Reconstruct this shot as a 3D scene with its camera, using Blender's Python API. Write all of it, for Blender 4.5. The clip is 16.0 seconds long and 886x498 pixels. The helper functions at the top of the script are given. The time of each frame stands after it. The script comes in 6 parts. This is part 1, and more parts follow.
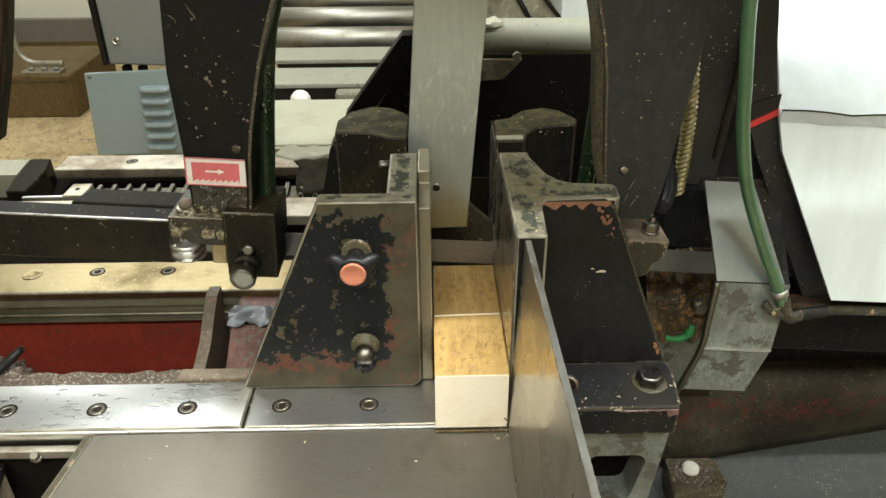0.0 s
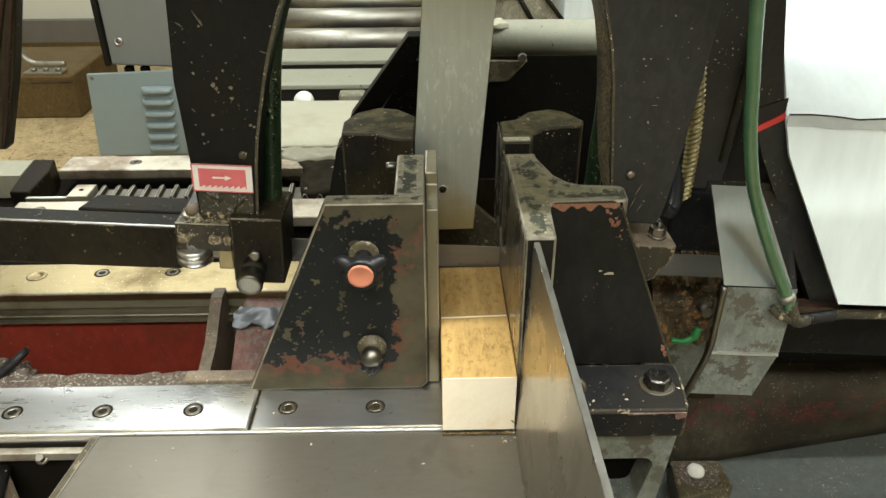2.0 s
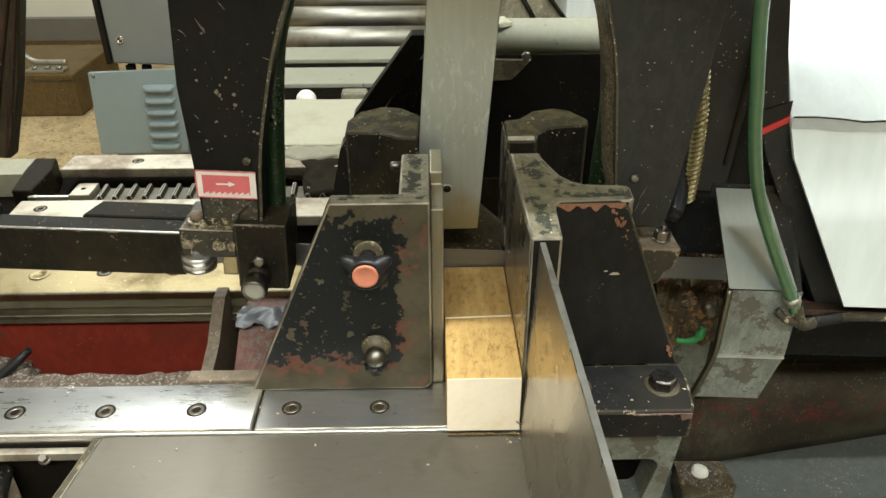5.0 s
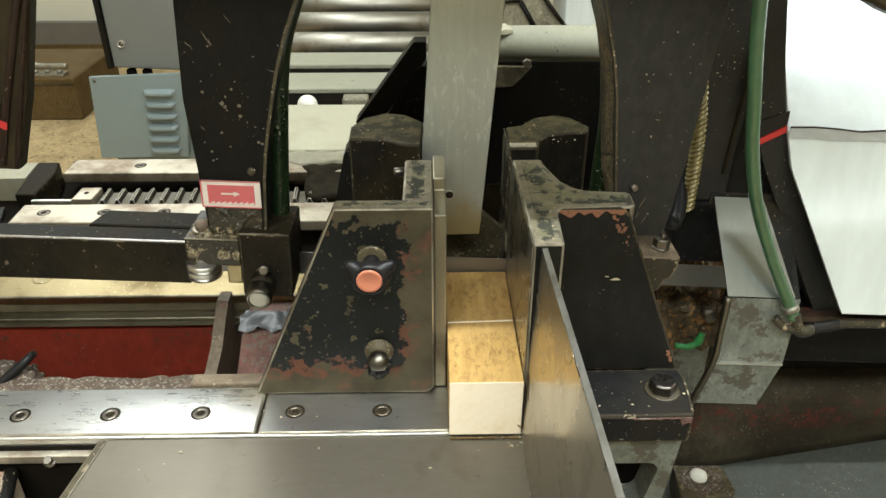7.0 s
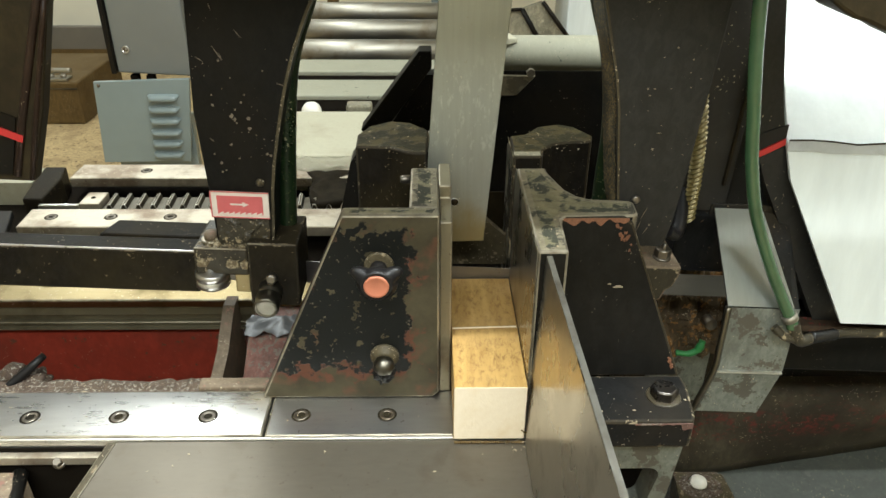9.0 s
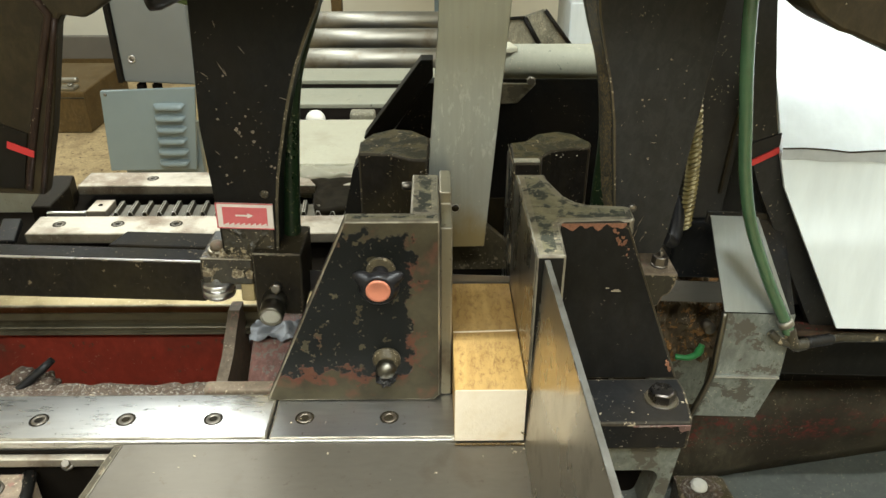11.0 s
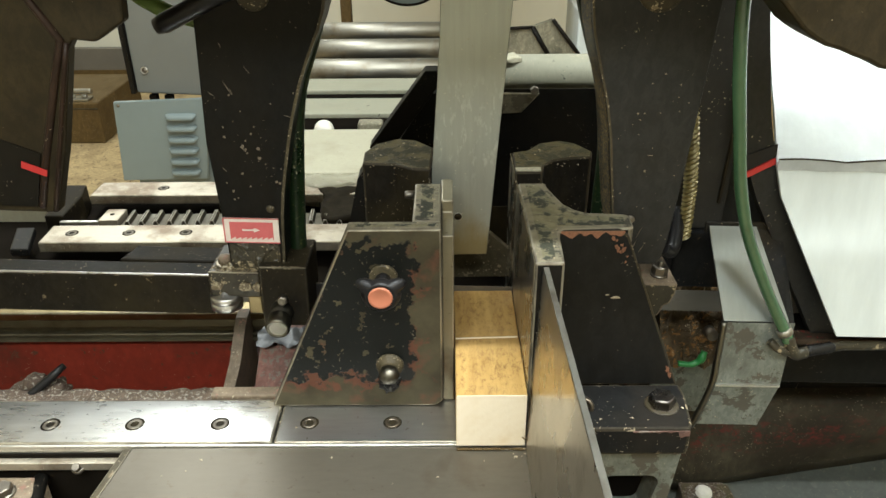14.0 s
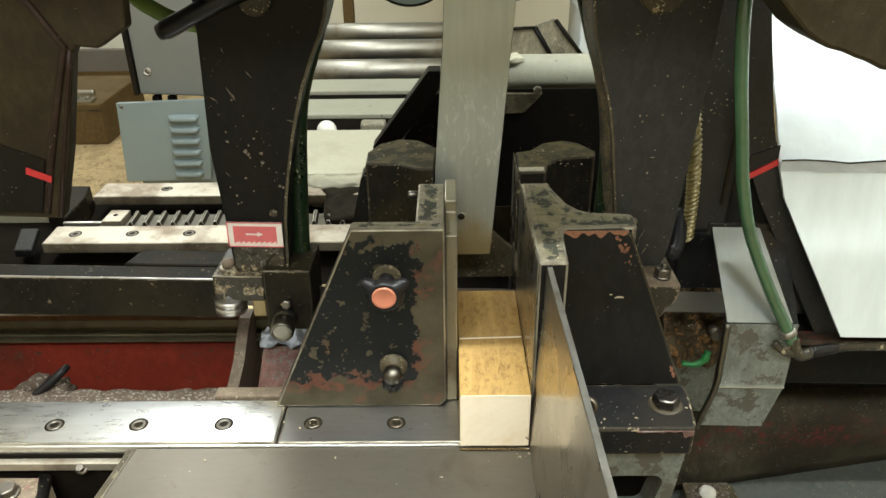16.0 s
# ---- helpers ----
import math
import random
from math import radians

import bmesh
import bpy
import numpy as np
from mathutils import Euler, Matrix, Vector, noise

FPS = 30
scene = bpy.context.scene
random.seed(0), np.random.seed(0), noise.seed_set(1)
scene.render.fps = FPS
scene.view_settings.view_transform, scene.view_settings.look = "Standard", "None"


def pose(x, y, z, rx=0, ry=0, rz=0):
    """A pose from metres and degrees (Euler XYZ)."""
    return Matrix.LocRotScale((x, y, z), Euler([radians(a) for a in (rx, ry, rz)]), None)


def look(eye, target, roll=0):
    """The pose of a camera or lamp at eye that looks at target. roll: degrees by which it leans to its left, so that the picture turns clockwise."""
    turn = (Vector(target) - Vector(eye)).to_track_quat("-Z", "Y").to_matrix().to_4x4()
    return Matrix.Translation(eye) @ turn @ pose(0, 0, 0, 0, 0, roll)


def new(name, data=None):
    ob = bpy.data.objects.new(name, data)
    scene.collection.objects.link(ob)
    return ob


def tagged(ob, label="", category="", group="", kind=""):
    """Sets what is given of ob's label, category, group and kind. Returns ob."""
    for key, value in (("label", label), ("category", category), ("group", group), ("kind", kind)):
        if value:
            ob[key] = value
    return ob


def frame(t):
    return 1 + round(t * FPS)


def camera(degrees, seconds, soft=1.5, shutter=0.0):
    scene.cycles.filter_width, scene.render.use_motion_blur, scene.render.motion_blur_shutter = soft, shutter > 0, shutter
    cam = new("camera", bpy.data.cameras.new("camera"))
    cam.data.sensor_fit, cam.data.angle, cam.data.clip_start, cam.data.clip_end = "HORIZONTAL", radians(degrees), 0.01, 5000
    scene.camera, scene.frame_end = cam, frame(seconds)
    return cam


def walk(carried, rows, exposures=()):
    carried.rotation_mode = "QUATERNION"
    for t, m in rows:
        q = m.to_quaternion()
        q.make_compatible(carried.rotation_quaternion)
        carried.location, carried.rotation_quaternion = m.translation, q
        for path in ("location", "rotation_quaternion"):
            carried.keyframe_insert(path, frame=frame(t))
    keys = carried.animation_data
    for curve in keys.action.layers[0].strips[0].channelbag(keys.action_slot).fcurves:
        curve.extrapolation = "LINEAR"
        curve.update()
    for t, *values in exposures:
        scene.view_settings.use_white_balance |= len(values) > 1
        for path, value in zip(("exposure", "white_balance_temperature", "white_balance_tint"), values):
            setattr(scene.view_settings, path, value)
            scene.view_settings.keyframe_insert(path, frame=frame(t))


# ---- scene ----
cam = camera(61.7, 16.0)
PATH = [
    (0, (0.0, -0.681, 0.651), (0.028, 1.048, -0.354), -0.4),
    (0.5, (-0.001, -0.684, 0.649), (0.036, 1.045, -0.355), -0.3),
    (1, (-0.004, -0.679, 0.648), (0.024, 1.047, -0.363), -0.3),
    (1.5, (-0.007, -0.679, 0.65), (0.022, 1.05, -0.355), -0.3),
    (2, (-0.009, -0.678, 0.65), (0.019, 1.053, -0.352), -0.3),
    (2.5, (-0.011, -0.675, 0.65), (0.013, 1.055, -0.353), -0.2),
    (3, (-0.013, -0.674, 0.651), (0.015, 1.056, -0.352), -0.2),
    (3.5, (-0.014, -0.673, 0.65), (0.014, 1.055, -0.357), -0.1),
    (4, (-0.013, -0.673, 0.649), (0.014, 1.055, -0.357), -0.3),
    (6.5, (-0.018, -0.676, 0.652), (0.007, 1.054, -0.351), -0.2),
    (7, (-0.02, -0.681, 0.655), (0.012, 1.054, -0.34), 0.0),
    (7.5, (-0.022, -0.683, 0.658), (0.011, 1.054, -0.334), 0.1),
    (8, (-0.024, -0.69, 0.661), (0.009, 1.051, -0.323), 0.2),
    (8.5, (-0.025, -0.69, 0.661), (0.005, 1.051, -0.322), 0.3),
    (9, (-0.028, -0.693, 0.663), (0.006, 1.05, -0.318), 0.4),
    (11.5, (-0.022, -0.713, 0.672), (-0.005, 1.044, -0.284), -0.0),
    (12, (-0.02, -0.716, 0.675), (-0.008, 1.045, -0.273), 0.0),
    (12.5, (-0.013, -0.72, 0.675), (-0.005, 1.042, -0.27), -0.1),
    (13, (-0.006, -0.722, 0.675), (-0.011, 1.041, -0.271), -0.4),
    (13.5, (-0.007, -0.723, 0.675), (-0.02, 1.039, -0.271), -0.4),
    (14, (-0.011, -0.725, 0.676), (-0.02, 1.038, -0.267), -0.5),
    (14.5, (-0.012, -0.725, 0.676), (-0.029, 1.037, -0.269), -0.6),
    (15, (-0.01, -0.725, 0.676), (-0.025, 1.038, -0.269), -0.5),
    (15.5, (-0.012, -0.723, 0.674), (-0.03, 1.039, -0.271), -0.6),
    (16, (-0.012, -0.725, 0.675), (-0.028, 1.04, -0.267), -0.7),
]
walk(cam, [(t, look(e, a, r)) for t, e, a, r in PATH])

# ---- world and light ----
world = bpy.data.worlds.new("world")
scene.world = world
world.use_nodes = True
wbg = world.node_tree.nodes["Background"]
wbg.inputs["Color"].default_value = (0.9, 0.95, 1.0, 1)
wbg.inputs["Strength"].default_value = 0.08


def area_lamp(name, at, target, sx, sy, watts, color):
    data = bpy.data.lights.new(name, "AREA")
    data.shape, data.size, data.size_y, data.energy, data.color = "RECTANGLE", sx, sy, watts, color
    ob = new(name, data)
    ob.matrix_world = look(at, target)
    return ob


LAMP_COLOR = (0.925, 1.0, 0.99)
# unseen ceiling fluorescents placed from glare and shadows; the front one is broad fill
area_lamp("ceiling_lamp_rear", (-1.08, 1.95, 2.1), (-1.08, 1.95, 0), 0.2, 2.0, 58, LAMP_COLOR)
area_lamp("ceiling_lamp_back", (-2.3, 3.75, 2.1), (-2.3, 3.75, 0), 0.2, 2.0, 34, LAMP_COLOR)
area_lamp("ceiling_lamp_far", (1.9, 0.7, 2.1), (1.9, 0.7, 0), 2.4, 0.15, 48, LAMP_COLOR)
area_lamp("ceiling_lamp_over", (0.4, -0.35, 2.1), (0.4, -0.35, 0), 2.4, 0.045, 100, LAMP_COLOR)
area_lamp("fill_lamp_front", (-0.3, -1.7, 2.1), (-0.3, -1.7, 0), 2.4, 0.6, 94, LAMP_COLOR)
scene.view_settings.exposure = 0.0

# ---- node materials ----


def mat_new(name):
    m = bpy.data.materials.new(name)
    m.use_nodes = True
    nt = m.node_tree
    return m, nt, nt.nodes["Principled BSDF"]


def coords(nt, scale=(1, 1, 1), turn=(0, 0, 0)):
    tc = nt.nodes.new("ShaderNodeTexCoord")
    mp = nt.nodes.new("ShaderNodeMapping")
    mp.inputs["Scale"].default_value = scale
    mp.inputs["Rotation"].default_value = turn
    nt.links.new(tc.outputs["Object"], mp.inputs["Vector"])
    return mp.outputs["Vector"]


def noise_tex(nt, vec, scale, detail=4.0, rough=0.6, distort=0.0):
    n = nt.nodes.new("ShaderNodeTexNoise")
    n.inputs["Scale"].default_value = scale
    n.inputs["Detail"].default_value = detail
    n.inputs["Roughness"].default_value = rough
    n.inputs["Distortion"].default_value = distort
    nt.links.new(vec, n.inputs["Vector"])
    return n.outputs["Fac"]


def ramp(nt, fac, stops):
    r = nt.nodes.new("ShaderNodeValToRGB")
    els = r.color_ramp.elements
    while len(els) < len(stops):
        els.new(0.5)
    for e, (p, c) in zip(els, stops):
        e.position = p
        e.color = (c, c, c, 1) if isinstance(c, (int, float)) else (*c, 1)
    nt.links.new(fac, r.inputs["Fac"])
    return r.outputs["Color"]


def mix(nt, fac, a, b):
    m = nt.nodes.new("ShaderNodeMix")
    m.data_type = "RGBA"
    for value, sock in ((fac, m.inputs[0]), (a, m.inputs[6]), (b, m.inputs[7])):
        if isinstance(value, bpy.types.NodeSocket):
            nt.links.new(value, sock)
        elif isinstance(value, (int, float)):
            sock.default_value = value
        else:
            sock.default_value = (*value, 1)
    return m.outputs[2]


def calc(nt, op, a, b=0.0):
    n = nt.nodes.new("ShaderNodeMath")
    n.operation = op
    for k, value in enumerate((a, b)):
        if isinstance(value, bpy.types.NodeSocket):
            nt.links.new(value, n.inputs[k])
        else:
            n.inputs[k].default_value = value
    return n.outputs[0]


def bump(nt, bsdf, height, strength=0.2, dist=0.002):
    b = nt.nodes.new("ShaderNodeBump")
    b.inputs["Strength"].default_value = strength
    b.inputs["Distance"].default_value = dist
    nt.links.new(height, b.inputs["Height"])
    nt.links.new(b.outputs["Normal"], bsdf.inputs["Normal"])


def steel(name, color, rough=0.3, streak=(1, 1, 1), stain=(0.1, 0.07, 0.04), stain_at=0.62, metallic=1.0, speck=0.0, cloud=0.22):
    """Bare metal: machining streaks, dull patches, brown stains and light chips lying on it."""
    m, nt, b = mat_new(name)
    v, vs = coords(nt), coords(nt, streak)
    big, fine, line = noise_tex(nt, v, 9, 5), noise_tex(nt, v, 130, 3), noise_tex(nt, vs, 150, 3)
    c = mix(nt, ramp(nt, line, [(0.3, 0.0), (0.7, 1.0)]), tuple(k * 0.9 for k in color), color)
    c = mix(nt, ramp(nt, big, [(stain_at, 0.0), (stain_at + 0.16, 0.75)]), c, stain)
    c = mix(nt, ramp(nt, fine, [(0.66, 0.0), (0.74, 0.6)]), c, stain)
    if speck:
        c = mix(nt, ramp(nt, noise_tex(nt, v, 210, 2), [(0.70 - speck, 0.0), (0.73 - speck, 0.8)]), c, (0.75, 0.68, 0.52))
    nt.links.new(c, b.inputs["Base Color"])
    b.inputs["Metallic"].default_value = metallic
    r = calc(nt, "ADD", calc(nt, "MULTIPLY", ramp(nt, big, [(0.3, 0.0), (0.75, 1.0)]), cloud), rough)
    r = calc(nt, "ADD", calc(nt, "MULTIPLY", ramp(nt, line, [(0.3, 0.0), (0.7, 1.0)]), 0.045), r)
    nt.links.new(r, b.inputs["Roughness"])
    bump(nt, b, calc(nt, "ADD", line, fine), 0.09, 0.0006)
    return m


def paint(name, color, rough=0.4, chip=(0.30, 0.13, 0.07), chip_at=0.70, dirt=(0.05, 0.04, 0.03), dirt_at=0.55, dust=(0.5, 0.42, 0.3), dust_at=0.735, dirt_mix=0.6, grain=38, gloss=0.17, gain=1.8):
    """Shop paint: worn through here and there, oily dirt in patches, pale swarf and dust specks."""
    m, nt, b = mat_new(name)
    v = coords(nt)
    big, mid, fine = noise_tex(nt, v, 6, 5), noise_tex(nt, v, grain, 5, 0.7), noise_tex(nt, v, 190, 2)
    smear = noise_tex(nt, coords(nt, (1, 1, 0.6)), 75, 6, 0.75, 0.5)
    c = mix(nt, ramp(nt, smear, [(0.42, 0.0), (0.72, 1.0)]), color, tuple(min(0.9, k * gain) for k in color))
    c = mix(nt, ramp(nt, big, [(dirt_at, 0.0), (dirt_at + 0.2, dirt_mix)]), c, dirt)
    c = mix(nt, ramp(nt, mid, [(chip_at, 0.0), (chip_at + 0.015, 1.0)]), c, chip)
    cluster = noise_tex(nt, v, 17, 3, 0.6)
    tiny = noise_tex(nt, v, 330, 1, 0.5)
    lift = calc(nt, "MULTIPLY", calc(nt, "SUBTRACT", cluster, 0.5), 0.35)
    s1 = ramp(nt, calc(nt, "ADD", fine, lift), [(dust_at + 0.03, 0.0), (dust_at + 0.05, 0.7)])
    s2 = ramp(nt, calc(nt, "ADD", tiny, lift), [(dust_at - 0.01, 0.0), (dust_at + 0.01, 0.8)])
    specks = calc(nt, "MAXIMUM", s1, s2)
    c = mix(nt, specks, c, dust)
    nt.links.new(c, b.inputs["Base Color"])
    r = calc(nt, "ADD", calc(nt, "MULTIPLY", big, 0.35), rough - 0.15)
    r = calc(nt, "ADD", r, calc(nt, "MULTIPLY", calc(nt, "SUBTRACT", smear, 0.5), 0.35))
    nt.links.new(calc(nt, "ADD", r, calc(nt, "MULTIPLY", specks, 0.3)), b.inputs["Roughness"])
    b.inputs["Specular IOR Level"].default_value = gloss
    bump(nt, b, calc(nt, "ADD", calc(nt, "MULTIPLY", mid, 0.7), fine), 0.15, 0.001)
    return m


def plain(name, color, rough=0.5, metallic=0.0, var=0.25, scale=30, gloss=0.5, streak=(1, 1, 1)):
    m, nt, b = mat_new(name)
    v = coords(nt, streak)
    n, f = noise_tex(nt, v, scale, 5), noise_tex(nt, v, scale * 7, 3)
    b.inputs["Specular IOR Level"].default_value = gloss
    c = mix(nt, ramp(nt, n, [(0.3, 0.0), (0.7, 1.0)]), tuple(k * (1 - var) for k in color), color)
    nt.links.new(c, b.inputs["Base Color"])
    b.inputs["Metallic"].default_value = metallic
    nt.links.new(calc(nt, "ADD", calc(nt, "MULTIPLY", f, 0.2), rough - 0.1), b.inputs["Roughness"])
    bump(nt, b, f, 0.1, 0.001)
    return m


M_BLACK = paint("black_paint", (0.0068, 0.0062, 0.0052), 0.44, chip=(0.14, 0.10, 0.06), chip_at=0.715, dirt=(0.014, 0.0105, 0.0062), dirt_at=0.44, dust=(0.36, 0.30, 0.22), dust_at=0.765, gloss=0.11)
M_CLEANBLACK = paint("clean_black_paint", (0.0075, 0.0070, 0.0062), 0.42, chip=(0.12, 0.09, 0.06), chip_at=0.78, dirt=(0.013, 0.011, 0.008), dirt_at=0.48, dust=(0.30, 0.26, 0.2), dust_at=0.80, gloss=0.14)
M_BLACK_DIRTY = paint("dirty_black_paint", (0.010, 0.010, 0.010), 0.36, chip=(0.12, 0.085, 0.05), chip_at=0.69, dirt=(0.04, 0.029, 0.015), dirt_at=0.52, dust=(0.36, 0.29, 0.19), dust_at=0.765)
M_OILBLACK = paint("oily_black_iron", (0.012, 0.010, 0.0075), 0.34, chip=(0.16, 0.125, 0.075), chip_at=0.655, dirt=(0.034, 0.026, 0.013), dirt_at=0.45, dust=(0.36, 0.29, 0.18), dust_at=0.765, grain=55, gloss=0.035)
M_FOOT = paint("greasy_chipped_black", (0.026, 0.0215, 0.013), 0.34, chip=(0.27, 0.215, 0.13), chip_at=0.585, dirt=(0.05, 0.038, 0.020), dirt_at=0.48, dust_at=0.73, grain=34, gloss=0.4)
M_WAYSIDE = paint("greasy_way_side", (0.125, 0.106, 0.070), 0.3, chip=(0.085, 0.072, 0.046), chip_at=0.54, dirt=(0.05, 0.042, 0.027), dirt_at=0.50, dust_at=0.75, grain=24, gloss=0.4)
M_GLOSSBLACK = paint("glossy_black_iron", (0.0085, 0.0083, 0.008), 0.42, chip=(0.12, 0.09, 0.06), chip_at=0.68, dirt=(0.028, 0.022, 0.015), dirt_at=0.52, dust=(0.45, 0.40, 0.32), dust_at=0.765, gloss=0.07)
M_EDGE = steel("worn_bright_edge", (0.38, 0.34, 0.26), 0.38, stain=(0.06, 0.045, 0.03), stain_at=0.46, metallic=0.8)
M_EDGEDARK = paint("rubbed_edge", (0.035, 0.028, 0.018), 0.5, gloss=0.06, chip=(0.22, 0.18, 0.12), chip_at=0.60, dirt=(0.012, 0.011, 0.010), dirt_at=0.45, dust_at=0.75)
M_SPECK = paint("swarf_speckled_black", (0.012, 0.012, 0.011), 0.4, chip=(0.14, 0.10, 0.05), chip_at=0.66, dirt=(0.04, 0.03, 0.018), dirt_at=0.5, dust=(0.40, 0.30, 0.15), dust_at=0.60)
M_BROWN = paint("brown_black_paint", (0.023, 0.0165, 0.0075), 0.5, chip_at=0.80, dirt=(0.012, 0.009, 0.006), dust_at=0.80)
# Near-black for shade in pits and recesses; the studs and cover rim share it.
M_DARK = plain("dark_and_shade", (0.012, 0.0095, 0.007), 0.85, gloss=0.02)
M_GREASE = paint("greasy_metal", (0.06, 0.048, 0.028), 0.35, chip=(0.22, 0.175, 0.11), chip_at=0.63, dirt=(0.018, 0.016, 0.012), dirt_at=0.45, dust_at=0.70)
M_OLIVE = paint("oily_casting_top", (0.19, 0.175, 0.125), 0.4, chip=(0.40, 0.36, 0.26), chip_at=0.64, dirt=(0.022, 0.024, 0.020), dirt_at=0.50, dust_at=0.69, dirt_mix=0.9)
M_STEEL = steel("ground_steel_way", (0.74, 0.73, 0.70), 0.20, (0.15, 1, 1))
M_WAYBRIGHT = steel("bright_way_steel", (0.76, 0.745, 0.71), 0.235, (0.15, 1, 1), stain_at=0.72, cloud=0.06)
M_OILDARK = steel("oily_dark_iron", (0.15, 0.138, 0.11), 0.30, (0.1, 1, 1), (0.05, 0.035, 0.02), 0.55)
M_WAYDULL = steel("dull_way_steel", (0.42, 0.41, 0.385), 0.33, (0.15, 1, 1), stain_at=0.64, cloud=0.08)
M_TABLE = steel("worn_steel_table", (0.138, 0.119, 0.091), 0.40, (0.3, 1, 1), (0.085, 0.066, 0.045), 0.56, metallic=0.6, cloud=0.06)
M_OLDSTEEL = steel("old_brown_steel", (0.26, 0.225, 0.15), 0.34, (1, 1, 0.1), (0.10, 0.07, 0.04), 0.55, metallic=0.8)
M_PLATE = steel("scuffed_steel_plate", (0.50, 0.47, 0.40), 0.17, (1, 0.2, 0.08), (0.12, 0.09, 0.05), 0.6)
M_BRIGHT_EDGE = steel("bright_steel_edge", (0.80, 0.78, 0.73), 0.3)
M_STRIP = steel("stained_steel_strip", (0.56, 0.505, 0.41), 0.42, (0.3, 1, 1), (0.19, 0.13, 0.085), 0.44, metallic=0.85, speck=0.035)
M_FENCEEDGE = steel("rubbed_fence_edge", (0.25, 0.24, 0.21), 0.5, (1, 0.2, 1), (0.10, 0.085, 0.06), 0.5, cloud=0.1)
M_CHIP = plain("wood_chip", (0.46, 0.38, 0.26), 0.7)
M_OILED = steel("oily_yellowed_steel", (0.33, 0.262, 0.140), 0.27, (0.15, 1, 1), (0.115, 0.08, 0.032), 0.50, speck=0.02)
M_SIDE = steel("oily_way_side", (0.165, 0.143, 0.092), 0.36, (0.06, 1, 1), (0.05, 0.04, 0.022), 0.50, metallic=0.5, cloud=0.1)


def stop_bar_mat():
    """Dull flat bar: grey above, timber's reflection painted yellow at its lower end, pale scuffs half way."""
    m = steel("dull_flat_bar", (0.37, 0.385, 0.345), 0.36, (1, 1, 0.06), (0.28, 0.25, 0.17), 0.60, metallic=0.75, speck=0.005)
    nt = m.node_tree
    b = nt.nodes["Principled BSDF"]
    base = b.inputs["Base Color"].links[0].from_socket
    tc = nt.nodes.new("ShaderNodeTexCoord")
    sep = nt.nodes.new("ShaderNodeSeparateXYZ")
    nt.links.new(tc.outputs["Object"], sep.inputs[0])
    v = coords(nt, (1, 1, 0.35))
    reflect_low = calc(nt, "ADD", sep.outputs["Z"], calc(nt, "MULTIPLY", calc(nt, "SUBTRACT", noise_tex(nt, v, 40, 4), 0.5), 0.10))
    c = mix(nt, ramp(nt, reflect_low, [(0.155, 0.85), (0.215, 0.0)]), base, (0.27, 0.215, 0.095))
    scuff = calc(nt, "MULTIPLY", ramp(nt, noise_tex(nt, v, 95, 5, 0.7), [(0.54, 0.0), (0.66, 0.7)]), ramp(nt, sep.outputs["Z"], [(0.24, 0.0), (0.31, 1.0), (0.37, 0.8), (0.42, 0.0)]))
    c = mix(nt, scuff, c, (0.56, 0.57, 0.53))
    nt.links.new(c, b.inputs["Base Color"])
    return m


M_STOP = stop_bar_mat()
M_CHARCOAL = paint("satin_charcoal_paint", (0.0165, 0.0158, 0.0145), 0.45, chip=(0.10, 0.085, 0.06), chip_at=0.74, dirt=(0.014, 0.012, 0.009), dirt_at=0.5, dust_at=0.775, gloss=0.25)
M_COLUMN = paint("greasy_grey_black", (0.034, 0.031, 0.026), 0.5, chip=(0.10, 0.085, 0.06), chip_at=0.74, dirt=(0.020, 0.017, 0.012), dirt_at=0.5, dust_at=0.775, gain=1.3, gloss=0.25)
M_BLACKBOLT = steel("black_oily_bolt", (0.17, 0.155, 0.14), 0.15, stain=(0.03, 0.022, 0.014), stain_at=0.5)
M_BARECHIP = plain("bare_chipped_iron", (0.21, 0.165, 0.115), 0.55, 0.0, 0.5, 220)
M_BLADE = steel("saw_blade_steel", (0.34, 0.33, 0.32), 0.35, (0.05, 1, 1))
M_CHROME = steel("polished_steel", (0.62, 0.61, 0.59), 0.22, stain_at=0.7)
M_BOLT = steel("oily_bolt_steel", (0.24, 0.215, 0.18), 0.34, stain_at=0.5)
M_GALV = steel("galvanised_roller", (0.385, 0.365, 0.31), 0.40, (0.1, 1, 1), (0.2, 0.15, 0.09), stain_at=0.58)
M_SHEET = steel("bright_sheet_metal", (0.30, 0.315, 0.29), 0.30, (1, 0.2, 0.2), stain=(0.3, 0.3, 0.27), stain_at=0.72, cloud=0.1)
M_RED = paint("red_casting_paint", (0.195, 0.028, 0.016), 0.36, chip=(0.10, 0.045, 0.028), chip_at=0.63, dirt=(0.085, 0.024, 0.015), dirt_at=0.46, dust_at=0.775, dirt_mix=0.8, gain=1.35, gloss=0.35)
M_PINK = paint("worn_primer", (0.17, 0.085, 0.068), 0.5, grain=110, chip=(0.17, 0.14, 0.115), chip_at=0.54, dirt=(0.05, 0.04, 0.035), dirt_at=0.42)
M_WEB = paint("worn_iron_web", (0.15, 0.115, 0.080), 0.45, grain=60, chip=(0.22, 0.12, 0.09), chip_at=0.60, dirt=(0.06, 0.045, 0.03), dirt_at=0.45)
M_TRIM = paint("red_brown_trim", (0.024, 0.0135, 0.0085), 0.4, chip_at=0.8, dirt=(0.014, 0.008, 0.005), dust_at=0.76)
